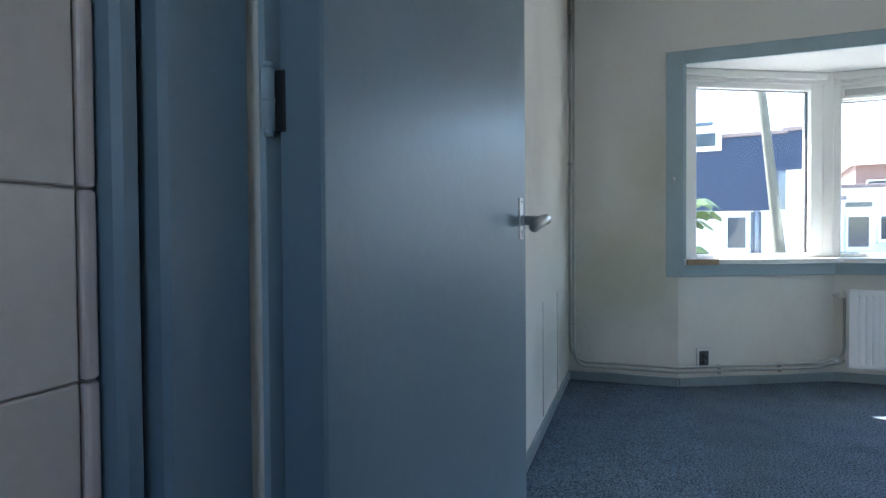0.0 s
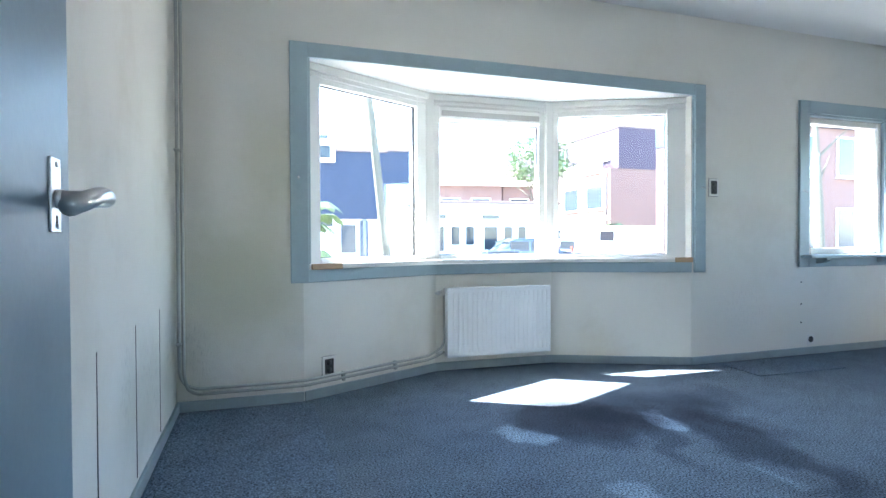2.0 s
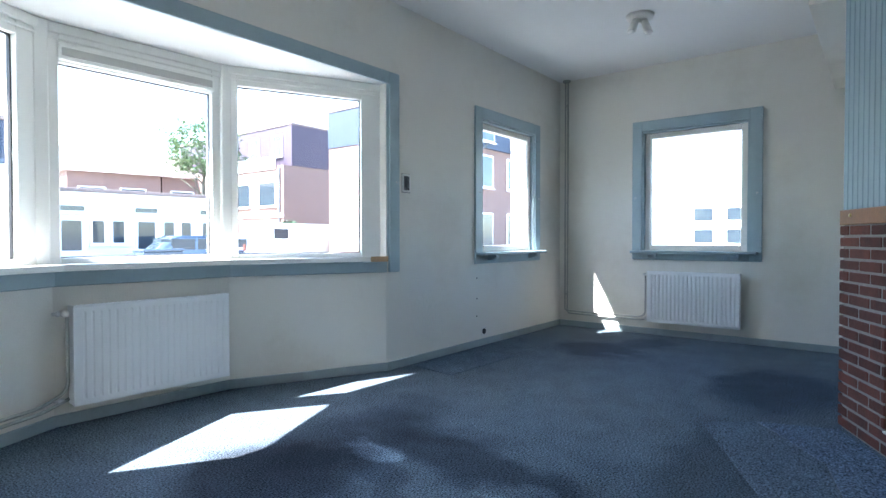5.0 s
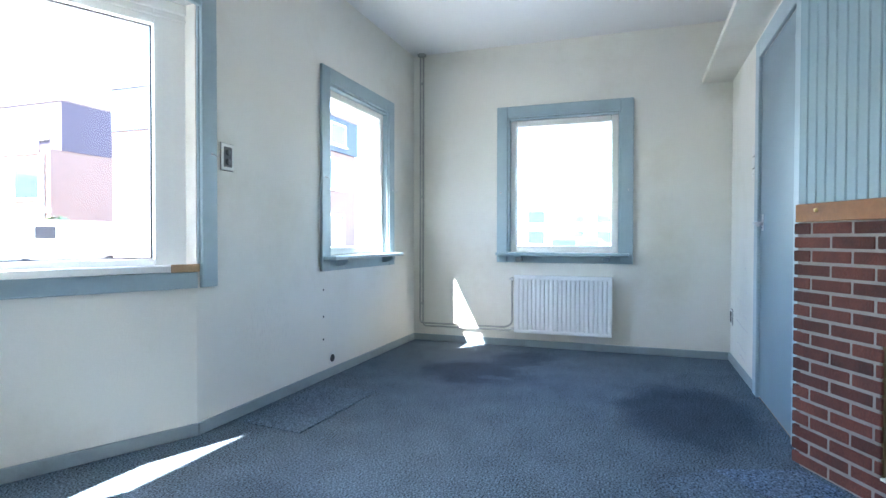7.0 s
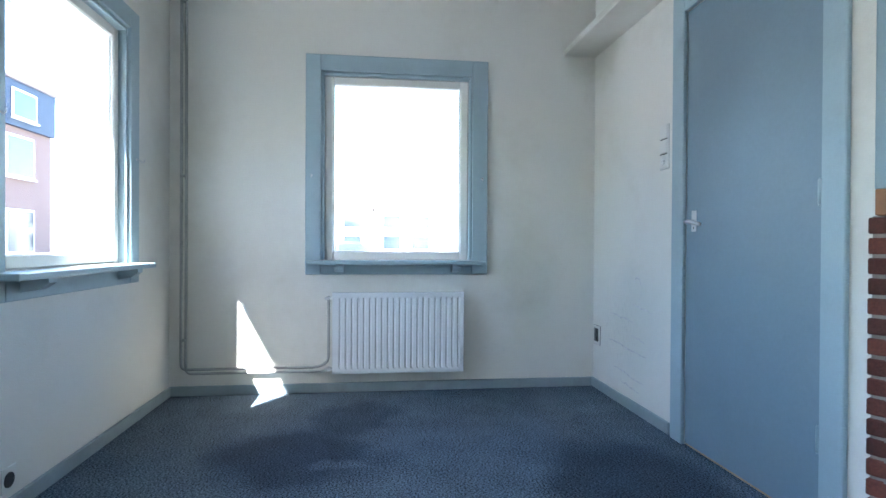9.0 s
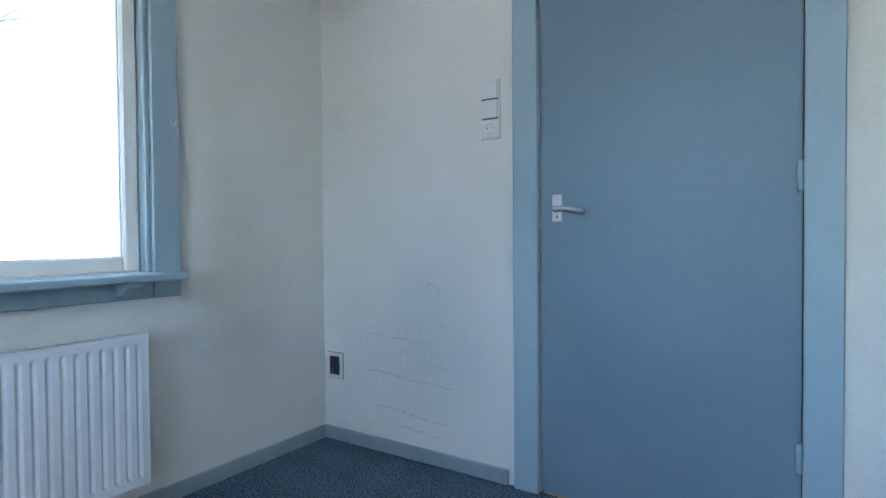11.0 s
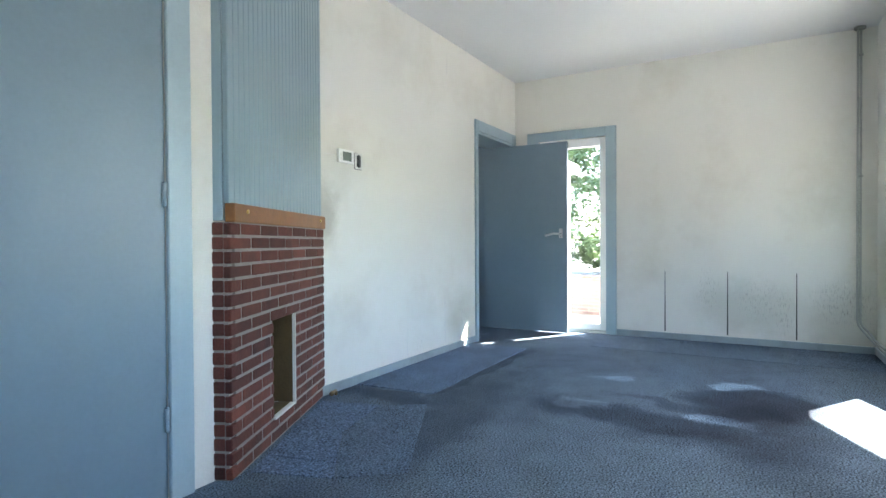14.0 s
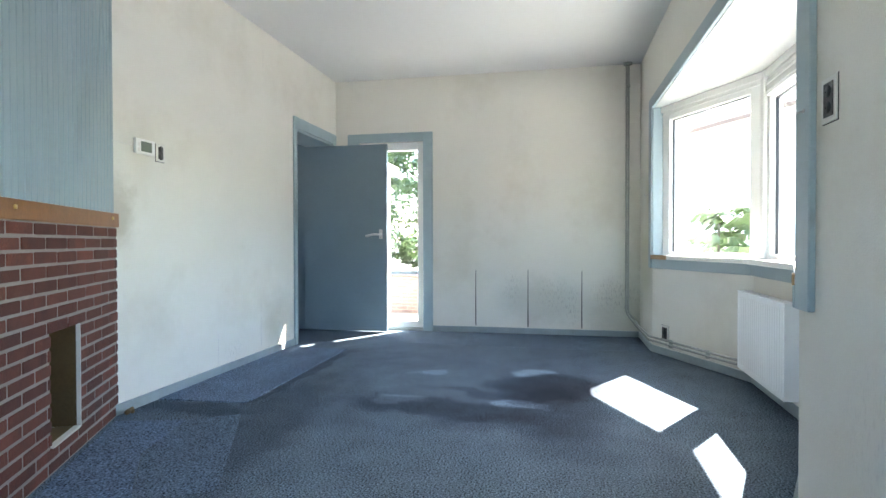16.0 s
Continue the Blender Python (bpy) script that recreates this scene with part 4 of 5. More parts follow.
part("socket_ring", cyl(m2 @ Vector((1.683, 0.009, 1.420)), m2 @ Vector((1.683, 0.012, 1.420)), 0.023, 18), WHITE, sw, "", True)
for dx in (-0.0095, 0.0095):
    part("pin_hole", cyl(m2 @ Vector((1.683 + dx, 0.011, 1.420)), m2 @ Vector((1.683 + dx, 0.0128, 1.420)), 0.003, 8), SLIT, sw)
mw = local((X1, YB), (3.744, YB))
fs = empty("cable_outlet", (0, 0, 0), "open cable outlet low on the wall", "outlet")
part("plate", bev_box((X1 - 5.085, 0.0, 0.085), (X1 - 5.005, 0.006, 0.175), 0.002, 1, mw), PLASTIC, fs)
part("hole", cyl(mw @ Vector((X1 - 5.040, 0.004, 0.128)), mw @ Vector((X1 - 5.040, 0.010, 0.128)), 0.027, 18), DARK, fs, "black round cable hole")

# ---- marks on the walls ----
def mark(m, s0, s1, z0, z1, material=SLIT, label="narrow dark open joint in the wall boards", taper=0.5):
    bm = bmesh.new()
    c = (s0 + s1) / 2
    a = [bm.verts.new(v) for v in ((s0, 0.0012, z0), (s1, 0.0012, z0), (c + (s1 - c) * taper, 0.0012, z1), (c - (c - s0) * taper, 0.0012, z1))]
    b = [bm.verts.new((v.co.x, -0.004, v.co.z)) for v in a]
    bm.faces.new(a), bm.faces.new(b[::-1])
    for i in range(4):
        bm.faces.new((a[i], a[(i + 1) % 4], b[(i + 1) % 4], b[i]))
    bmesh.ops.transform(bm, matrix=m, verts=bm.verts[:])
    structure("wall_joint", bm, material, label, "joint")


for y in (1.597, 2.154, 2.708):
    mark(m3, gy(y) - 0.006, gy(y) + 0.006, 0.076, 0.675)
ms = local((0, 0), (3, 0))
mark(ms, 1.586, 1.590, 2.46, 2.66, SCUFF, "hairline crack in the painted wall")
mark(ms, 1.643, 1.648, 0.11, 0.50, SCUFF, "hairline crack in the painted wall")
mark(ms, 2.25, 2.253, 0.08, 0.30, SCUFF, "hairline crack in the painted wall")
for z in (0.20, 0.36, 0.55):
    thing("wall_plug", cyl(mw @ Vector((X1 - 4.93, 0.0, z + 0.08)), mw @ Vector((X1 - 4.93, 0.004, z + 0.08)), 0.007, 10), DARK, "small dark plug hole in the wall", "plug", "wall plugs")

def streak(m, pts, width, label="grey scuff on the painted wall"):
    """A thin rubbed streak lying on a wall."""
    bm = bmesh.new()
    rows = []
    for i, (x, z) in enumerate(pts):
        w = width * (0.35 + 0.65 * math.sin(math.pi * (i + 0.5) / len(pts)))
        rows.append([bm.verts.new((x, y, z + k)) for y in (0.0009, -0.002) for k in (-w / 2, w / 2)])
    for a, b in zip(rows, rows[1:]):
        bm.faces.new((a[0], b[0], b[1], a[1]))
        bm.faces.new((a[2], a[3], b[3], b[2]))
    bmesh.ops.transform(bm, matrix=m, verts=bm.verts[:])
    structure("wall_scuff", bm, SCUFF, label, "scuff")


rs = random.Random(4)
for x0, x1, z0 in ((1.86, 2.38, 0.345), (1.90, 2.30, 0.185), (2.02, 2.34, 0.52), (1.80, 2.05, 0.60), (1.95, 2.2, 0.12), (1.88, 2.05, 0.42)):
    streak(m2, [(x0 + (x1 - x0) * i / 9, z0 + 0.025 * i / 9 + rs.uniform(-0.006, 0.006)) for i in range(10)], 0.010)
streak(m2, [(1.98 + 0.05 * math.cos(a * 0.55), 0.72 + 0.07 * math.sin(a * 0.55)) for a in range(9)], 0.014)
streak(local((X1, 0), (X1, YB)), [(1.12 + 0.012 * math.sin(i), 0.75 - 0.05 * i) for i in range(12)], 0.004, "thin grey crack in the front wall")

# ---- carpet pieces ----
def mat_piece(poly, h, material, label):
    thing("carpet_piece", prism(poly, -0.004, h), material, label, "carpet", "carpet pieces", kind="structure")


mat_piece([(1.14, 0.018), (2.90, 0.018), (2.87, 0.575), (2.82, 0.600), (1.17, 0.575)], 0.007, CARPET_FRESH, "unfaded lighter blue strip of carpet by the wall")
mat_piece([(3.32, 0.08), (3.70, 0.262), (3.69, 0.552), (3.22, 0.447)], 0.003, CARPET_FRESH, "unfaded blue carpet piece before the chimney")
mat_piece([(3.705, 0.264), (4.10, 0.453), (4.02, 0.79), (3.695, 0.556)], 0.004, CARPET_FRESH, "unfaded blue carpet piece before the chimney")
mat_piece([(4.105, 0.455), (4.27, 0.535), (4.15, 0.890), (4.025, 0.795)], 0.003, CARPET_FRESH, "narrow unfaded blue carpet offcut before the chimney")
mat_piece([(4.14, 0.90), (3.95, 1.125), (3.068, 0.682), (3.215, 0.455), (3.688, 0.562), (4.02, 0.80)], 0.002, CARPET_EDGE, "greyer carpet piece before the chimney")
mat_piece([(0.02, 1.15), (0.76, 1.05), (0.78, 3.22), (0.02, 3.22)], 0.002, CARPET_EDGE, "paler carpet strip along the garden wall")
mat_piece([(3.98, 3.20), (3.93, 2.81), (4.78, 2.79), (4.73, 3.20)], 0.006, CARPET_EDGE, "carpet piece laid below the side window")

stub = empty("gas_pipe_stub", (3.165, 0.055, 0.0), "short capped dark gas pipe stub on the floor", "pipe")
part("pipe", tube([(0, 0, 0.0), (0, 0, 0.028), (0.07, 0.03, 0.03)], 0.010, 10, 0.015), SOOT, stub, "", True)
part("cap", cyl((0.06, 0.026, 0.03), (0.085, 0.036, 0.03), 0.014, 10), SOOT, stub, "dark rusty cap", True)


# ---- outdoors ----
PAVE = mat("pale_paving", (0.34, 0.32, 0.30), 0.85, var=0.2, scale=1.5, fine=20, bump=0.3)
GRASSY = mat("leaf_green", (0.095, 0.150, 0.060), 0.6, var=0.35, scale=8, bump=0.2)
BARK = mat("pale_bark", (0.095, 0.092, 0.070), 0.9, var=0.3, scale=10, bump=0.6)
NAVY = mat("navy_cladding", (0.010, 0.021, 0.050), 0.6, var=0.1, scale=3, bump=0.0)
PLASTER = mat("white_render", (0.74, 0.73, 0.70), 0.85, var=0.06, scale=2, bump=0.2)
OUTBRICK = mat("outdoor_brick", (0.165, 0.102, 0.086), 0.85, var=0.25, scale=4, fine=40, bump=0.2)
PURPLE = mat("dark_plum_cladding", (0.034, 0.019, 0.038), 0.6, var=0.1, scale=3, bump=0.0)
ROOFT = mat("roof_tiles", (0.20, 0.15, 0.135), 0.8, var=0.3, scale=6, bump=0.5)
CARPAINT = mat("white_car_paint", (0.78, 0.79, 0.80), 0.15, var=0.02, scale=2, bump=0.0, coat=0.5)
CARDARK = mat("dark_blue_car_paint", (0.05, 0.07, 0.10), 0.2, var=0.05, scale=2, bump=0.0, coat=0.5)
TYRE = mat("tyre_rubber", (0.02, 0.02, 0.02), 0.8, var=0.1, bump=0.1)
DARKGLASS = mat("dark_window_glass", (0.03, 0.04, 0.05), 0.05, var=0.05, bump=0.0)
ZINC = mat("grey_zinc", (0.22, 0.23, 0.24), 0.5, metal=0.6, var=0.1, bump=0.05)
GZ = -0.35
bm = bmesh.new()
bm.faces.new([bm.verts.new(v) for v in ((-600, -600, GZ), (600, -600, GZ), (600, 600, GZ), (-600, 600, GZ))])
structure("ground", bm, PAVE, "pale paved street and garden ground", "ground")

# roof edge over the window front
eave = empty("roof_edge", (0, 0, 0), "tiled roof edge with gutter over the bay", "roof", kind="structure")
EV = 3.83
part("soffit", bev_box((4.15, YB + 0.275, 2.575), (7.6, EV, 2.615), 0.004, 1), WHITE_OLD, eave)
part("fascia", bev_box((4.15, EV, 2.57), (7.6, EV + 0.03, 2.76), 0.004, 1), WHITE_OLD, eave)
part("gutter", tube([(4.15, EV + 0.088, 2.80), (7.6, EV + 0.088, 2.80)], 0.055, 12), ZINC, eave, "zinc gutter", True)
part("roof_plane", prism([(-0.8, YB - 4), (7.6, YB - 4), (7.6, EV + 0.03), (-0.8, EV + 0.03)], 2.99, 3.06), ROOFT, eave)
part("bay_roof", prism([(0.0, YB + 0.275), (0.33, 3.715), (1.40, 4.205), (2.96, 4.18), (4.10, 3.72), (4.14, YB + 0.275)], 2.235, 2.36), WHITE_OLD, eave, "flat white bay roof with a wide edge")
part("downpipe", tube([(0.72, 3.76, 2.24), (0.62, 3.70, 2.135), (0.02, 3.70, 2.055), (-0.06, 3.70, 1.93), (-0.06, 3.70, GZ)], 0.038, 12, 0.09), ZINC, eave, "grey downpipe", True)
for z in (0.55, 1.75):
    part("pipe_bracket", bev_box((-0.10, YB + 0.28, z), (-0.02, 3.742, z + 0.03), 0.004, 1), ZINC, eave)


def leaves_mesh(name, centre, radius, count, size, seed, squash=0.8):
    r = random.Random(seed)
    bm = bmesh.new()
    for _ in range(count):
        u = Vector((r.gauss(0, 1), r.gauss(0, 1), r.gauss(0, 1))).normalized()
        lump = 0.65 + 0.35 * noise.noise(u * 2.3 + Vector((seed, 0, 0)))
        c = Vector(centre) + Vector((u.x, u.y, u.z * squash)) * radius * lump * r.uniform(0.45, 1.0) ** 0.5
        t = Euler((r.uniform(-0.9, 0.9), r.uniform(-0.9, 0.9), r.uniform(0, 6.28))).to_matrix()
        s = size * r.uniform(0.6, 1.3)
        pts = [(0, -s, 0), (0.45 * s, -0.2 * s, 0.08 * s), (0.3 * s, 0.6 * s, 0), (0, s, -0.1 * s), (-0.3 * s, 0.6 * s, 0), (-0.45 * s, -0.2 * s, 0.08 * s)]
        bm.faces.new([bm.verts.new(c + t @ Vector(p)) for p in pts])
    return bm


def tree(at, height, crown_z, radius, trunk_r, lean, seed, count=1400, size=0.10, label="leafy street tree with a pale trunk"):
    t = empty("tree", at, label, "tree", "street trees")
    top = Vector((lean[0], lean[1], height))
    bm = cyl((0, 0, 0), top * 0.55 + Vector((lean[0] * -0.1, 0, 0)), trunk_r, 12, trunk_r * 0.75)
    add_bm(bm, cyl(top * 0.54 + Vector((lean[0] * -0.1, 0, 0)), top, trunk_r * 0.76, 10, trunk_r * 0.35))
    r = random.Random(seed)
    for _ in range(9):
        s = r.uniform(0.6, 0.98)
        p = top * s
        q = p + Vector((r.uniform(-1, 1), r.uniform(-1, 1), r.uniform(0.2, 0.9))) * radius * 0.7
        add_bm(bm, cyl(p, q, trunk_r * 0.3, 6, trunk_r * 0.08))
    part("trunk", bm, BARK, t)
    part("crown", leaves_mesh("crown", (lean[0], lean[1], crown_z), radius, count, size, seed), GRASSY, t, "uneven green crown")
    return t


tree((2.62, 8.8, GZ), 6.3, 7.0, 1.6, 0.085, (-0.75, 0.2), 3, 900, 0.07, "tall tree with a pale leaning trunk")
tree((14.4, 26.0, GZ), 5.0, 5.6, 2.7, 0.14, (0.2, 0.0), 5, 3600, 0.10)
tree((12.2, 8.6, GZ), 4.2, 5.4, 1.3, 0.12, (-0.2, 0.0), 6, 1800, 0.09)
tree((15.5, -0.4, GZ), 5.5, 7.2, 2.4, 0.16, (0.0, 0.2), 9, 1500, 0.13)


def bush(at, radius, seed, count, size, label="leafy green garden shrub", squash=0.8):
    b = thing("shrub", leaves_mesh("shrub", (0, 0, 0), radius, count, size, seed, squash), GRASSY, label, "shrub", "garden shrubs")
    b.matrix_basis = pose(*at)
    return b


def house(at, turn, w, d, h, wall, label, rows, roof=None, upper=None, upper_z=None, inset=-0.15):
    """A plain house: walls, windows with frames, roof. rows: (z, height, [x positions], width, is_door)."""
    hs = empty("house", at, label, "house", "houses across the street", turn=turn)
    top = upper_z if upper else h
    bm = bmesh.new()
    quad_box(bm, (0, 0, 0), (w, d, top))
    part("wall", bm, wall, hs)
    if upper:
        bm = bmesh.new()
        quad_box(bm, (-0.05, inset, top), (w + 0.05, d, h))
        part("upper_wall", bm, upper, hs)
    if roof:
        bm = bmesh.new()
        a = [bm.verts.new(v) for v in ((-0.3, -0.4, h), (w + 0.3, -0.4, h), (w + 0.3, d / 2, h + roof), (-0.3, d / 2, h + roof), (-0.3, d, h), (w + 0.3, d, h))]
        for f in ((0, 1, 2, 3), (3, 2, 5, 4), (0, 3, 4), (1, 5, 2), (0, 4, 5, 1)):
            bm.faces.new([a[i] for i in f])
        part("roof", bm, ROOFT, hs)
    else:
        part("roof", bev_box((-0.1, (inset if upper else 0) - 0.08, h), (w + 0.1, d, h + 0.14), 0.02, 1), ROOFT, hs)
    for z, wh, xs, ww, is_door in rows:
        yy = inset if (upper and z >= top) else 0.0
        for x in xs:
            f = part("door" if is_door else "window", bev_box((x, yy - 0.06, z), (x + ww, yy - 0.005, z + wh), 0.01, 1), WHITE, hs)
            bm = bmesh.new()
            quad_box(bm, (x + 0.08, yy - 0.075, z + (0.9 if is_door else 0.08)), (x + ww - 0.08, yy - 0.062, z + wh - 0.08))
            part("pane", bm, DARKGLASS, f)
            if not is_door:
                part("sill", bev_box((x - 0.05, yy - 0.16, z - 0.06), (x + ww + 0.05, yy - 0.005, z - 0.005), 0.01, 1), PLASTER, f)
    return hs


# navy and white house straight across
navy = house((0.2, 22.15, GZ), -4, 5.2, 8, 4.92, PLASTER, "white house with navy clad upper storey", [(1.88, 0.34, [2.45], 0.75, False), (0.0, 2.1, [3.35], 0.75, True), (0.45, 1.2, [0.5], 1.3, False)], None, NAVY, 2.25)
part("drainpipe", cyl((4.36, -0.12, 0), (4.36, -0.12, 2.25), 0.07, 10), ZINC, navy, "dark drainpipe", True)
part("recess", bev_box((4.18, -0.03, 0.0), (4.52, -0.005, 2.2), 0.004, 1), CARDARK, navy)
dormer = part("dormer", bev_box((0.9, -0.30, 4.46), (3.22, 3.0, 5.38), 0.02, 1), PLASTER, navy, "white dormer with a dark flat roof")
part("dormer_roof", bev_box((0.8, -0.42, 5.38), (2.95, 3.0, 5.50), 0.02, 1), CARDARK, dormer)
part("dormer_window", bev_box((2.30, -0.33, 4.62), (3.02, -0.305, 5.10), 0.01, 1), DARKGLASS, dormer)
house((5.41, 21.79, GZ), -4, 0.92, 8, 5.00, PLASTER, "narrow white house end with a navy top", [], None, NAVY, 3.66)
house((6.6, 22.6, GZ), -4, 0.8, 8, 2.6, PLASTER, "low white garage wall beside the navy house", [], None)
house((7.4, 24.0, GZ), -4, 7.0, 8, 3.1, PLASTER, "low white house with dark windows", [(0.0, 2.1, [0.5, 3.1, 5.7], 0.8, True), (1.1, 1.0, [1.5, 2.2, 4.1, 4.8, 6.0], 0.55, False), (2.3, 0.35, [0.4, 3.0, 5.6], 1.0, False)], None)
for k, (x, y) in enumerate(((14.5, 40.0), (20.5, 39.2), (26.5, 38.4))):
    house((x, y + 4, GZ), -10, 5.9, 8, 6.0, OUTBRICK, "red brick terraced house with white windows", [(0.0, 2.1, [0.5], 1.0, True), (0.8, 1.6, [2.4], 2.4, False), (3.6, 1.4, [0.6, 3.2], 1.7, False)], 2.2)
corner = house((22.9, 46.3, GZ), -90, 15.0, 5.4, 8.95, OUTBRICK, "brick corner house with plum clad top storey", [(0.2, 2.1, [11.6], 2.6, False), (0.2, 2.1, [6.2], 2.6, False), (3.5, 1.7, [6.0, 9.2, 12.2], 2.0, False), (6.9, 1.5, [7.2, 10.2, 12.9], 1.15, False)], None, PURPLE, 6.2, 0.62)
for x in (9.3, 11.8):
    part("balcony", bev_box((x, -0.12, 6.0), (x + 2.4, -0.04, 6.85), 0.01, 1), PLASTER, corner, "white balcony front")
part("parapet_band", bev_box((4.0, -0.10, 2.75), (15.02, -0.005, 3.0), 0.01, 1), PLASTER, corner, "white floor band")
part("gutter_pipe", cyl((14.6, -0.09, 0), (14.6, -0.09, 6.1), 0.06, 8), ZINC, corner, "", True)
house((29.0, 34.5, GZ), 0, 6.0, 6.0, 5.6, OUTBRICK, "brick house behind the corner house", [(0.8, 1.6, [0.6, 3.2], 1.7, False), (3.4, 1.4, [0.6, 3.2], 1.7, False)], 2.0)
house((18.5, 15.5, GZ), 0, 9.5, 6.0, 7.4, OUTBRICK, "brick house with white framed windows", [(0.9, 1.7, [0.9, 3.6, 6.6], 1.7, False), (3.8, 1.6, [0.9, 3.6, 6.6], 1.7, False), (6.0, 1.1, [1.0, 3.7, 6.7], 1.5, False)], None, NAVY, 5.7)
# white walls stand in for the pane glare that washes these houses out
for k in range(3):
    house((60.0, 16.0 - 7.0 * k, GZ), -90, 6.8, 8, 5.0, PLASTER, "distant terraced house with windows, whitened in place of glare", [(0.8, 1.5, [0.8, 3.8], 1.9, False), (3.0, 1.4, [0.8, 3.8], 1.9, False)], None)


def car(at, turn, length, height, paint, label, van=False):
    c = empty("van" if van else "car", at, label, "van" if van else "car", "parked vehicles", turn=turn)
    w, l, h = 1.78, length, height
    if van:
        prof = [(0, 0.35), (0, 1.0), (0.55, 1.15), (1.15, h - 0.12), (1.5, h), (l - 0.12, h), (l, h - 0.25), (l, 0.35)]
    else:
        prof = [(0, 0.32), (0.05, 0.72), (0.95, 0.88), (1.55, h), (2.9, h), (3.55, 0.95), (l - 0.05, 0.88), (l, 0.34)]
    bm = bmesh.new()
    rows = [[bm.verts.new((x, y, z)) for x, z in prof] for y in (-w / 2, w / 2)]
    bm.faces.new(rows[0]), bm.faces.new(rows[1][::-1])
    n = len(prof)
    for i in range(n):
        bm.faces.new((rows[0][i], rows[0][(i + 1) % n], rows[1][(i + 1) % n], rows[1][i]))
    bmesh.ops.recalc_face_normals(bm, faces=bm.faces[:])
    bmesh.ops.bevel(bm, geom=bm.edges[:], offset=0.09, segments=3, affect="EDGES")
    part("body", bm, paint, c, "", True)
    for x in ((0.85, l - 0.85)):
        for y in (-w / 2 + 0.08, w / 2 - 0.08):
            wh = part("wheel", cyl((x, y - 0.1, 0.31), (x, y + 0.1, 0.31), 0.31, 20), TYRE, c, "", True)
            part("rim", cyl((x, y - 0.115, 0.31), (x, y + 0.115, 0.31), 0.18, 14), STEEL, wh, "", True)
    gl = [(1.15, 1.30, 1.95, h - 0.22)] if van else [(1.30, 0.93, 2.15, h - 0.1), (2.2, 0.93, 2.95, h - 0.1)]
    for x0, z0, x1, z1 in gl:
        part("side_window", bev_box((x0, -w / 2 - 0.004, z0), (x1, w / 2 + 0.004, z1), 0.03, 2), DARKGLASS, c)
    if van:
        part("rear_window", bev_box((l - 0.08, -0.62, 1.2), (l + 0.012, 0.62, h - 0.32), 0.02, 2), DARKGLASS, c)
    for y in (-0.62, 0.62):
        part("tail_light", bev_box((l - 0.05, y - 0.09, 0.85), (l + 0.012, y + 0.09, 1.12), 0.01, 1), BRICK, c)
    return c


car((14.9, 23.4, GZ), -6, 4.9, 2.05, CARPAINT, "white parked van with a dark rear window", True)
car((8.9, 21.0, GZ), -4, 4.2, 1.45, CARDARK, "dark blue parked car", False)
car((12.0, 24.0, GZ), -8, 4.2, 1.45, CARPAINT, "pale white car parked in the street", False)
car((22.0, 5.5, GZ), -80, 4.3, 1.45, CARDARK, "dark parked car by the kerb", False)
for i, x in enumerate((9.6, 10.4)):
    b = empty("wheelie_bin", (x * 0.8, 16.2 + 0.2 * i, GZ), "dark blue wheeled waste bin", "bin", "waste bins")
    bm = bev_box((-0.28, -0.32, 0.08), (0.28, 0.32, 0.98), 0.04, 2)
    part("body", bm, CARDARK, b)
    part("lid", bev_box((-0.30, -0.36, 0.98), (0.30, 0.34, 1.06), 0.03, 2), CARDARK, b)
bush((18.9, 24.6, GZ + 1.3), 1.7, 21, 4000, 0.10)
bush((20.9, 24.4, GZ + 1.1), 1.6, 22, 3500, 0.10)


# broad-leaved plant under the bay, leaves of five fingers
plant = empty("horse_chestnut_sapling", (0.36, 3.88, GZ), "young plant with large drooping five-fingered leaves", "plant")
part("stem", tube([(0, 0, 0), (0.05, 0.03, 0.7), (0.0, 0.05, 1.5)], 0.012, 8), BARK, plant)
r = random.Random(12)
for k in range(30):
    c = Vector((r.uniform(-0.50, 0.62), r.uniform(-0.05, 0.35), r.uniform(1.22, 1.72)))
    bm = bmesh.new()
    a0 = r.uniform(0, 6.28)
    for j in range(6):
        a = a0 + (j - 2.5) * 0.62
        ln, wd = r.uniform(0.15, 0.21), 0.045
        d, n2 = Vector((math.cos(a), math.sin(a), 0)), Vector((-math.sin(a), math.cos(a), 0))
        ctr = [c, c + d * ln * 0.45 + Vector((0, 0, 0.005)), c + d * ln * 0.8 - Vector((0, 0, ln * 0.22)), c + d * ln - Vector((0, 0, ln * 0.45))]
        wds = [0.004, wd * 0.6, wd, 0.002]
        L_ = [bm.verts.new(p + n2 * q_ - Vector((0, 0, q_ * 0.3))) for p, q_ in zip(ctr, wds)]
        M_ = [bm.verts.new(p) for p in ctr]
        R_ = [bm.verts.new(p - n2 * q_ - Vector((0, 0, q_ * 0.3))) for p, q_ in zip(ctr, wds)]
        for i in range(3):
            bm.faces.new((L_[i], M_[i], M_[i + 1], L_[i + 1]))
            bm.faces.new((M_[i], R_[i], R_[i + 1], M_[i + 1]))
    part("leaf", bm, GRASSY, plant)
    part("leaf_stalk", tube([(0.0, 0.05, min(c.z - 0.05, 1.45)), tuple(c)], 0.003, 5), GRASSY, plant)

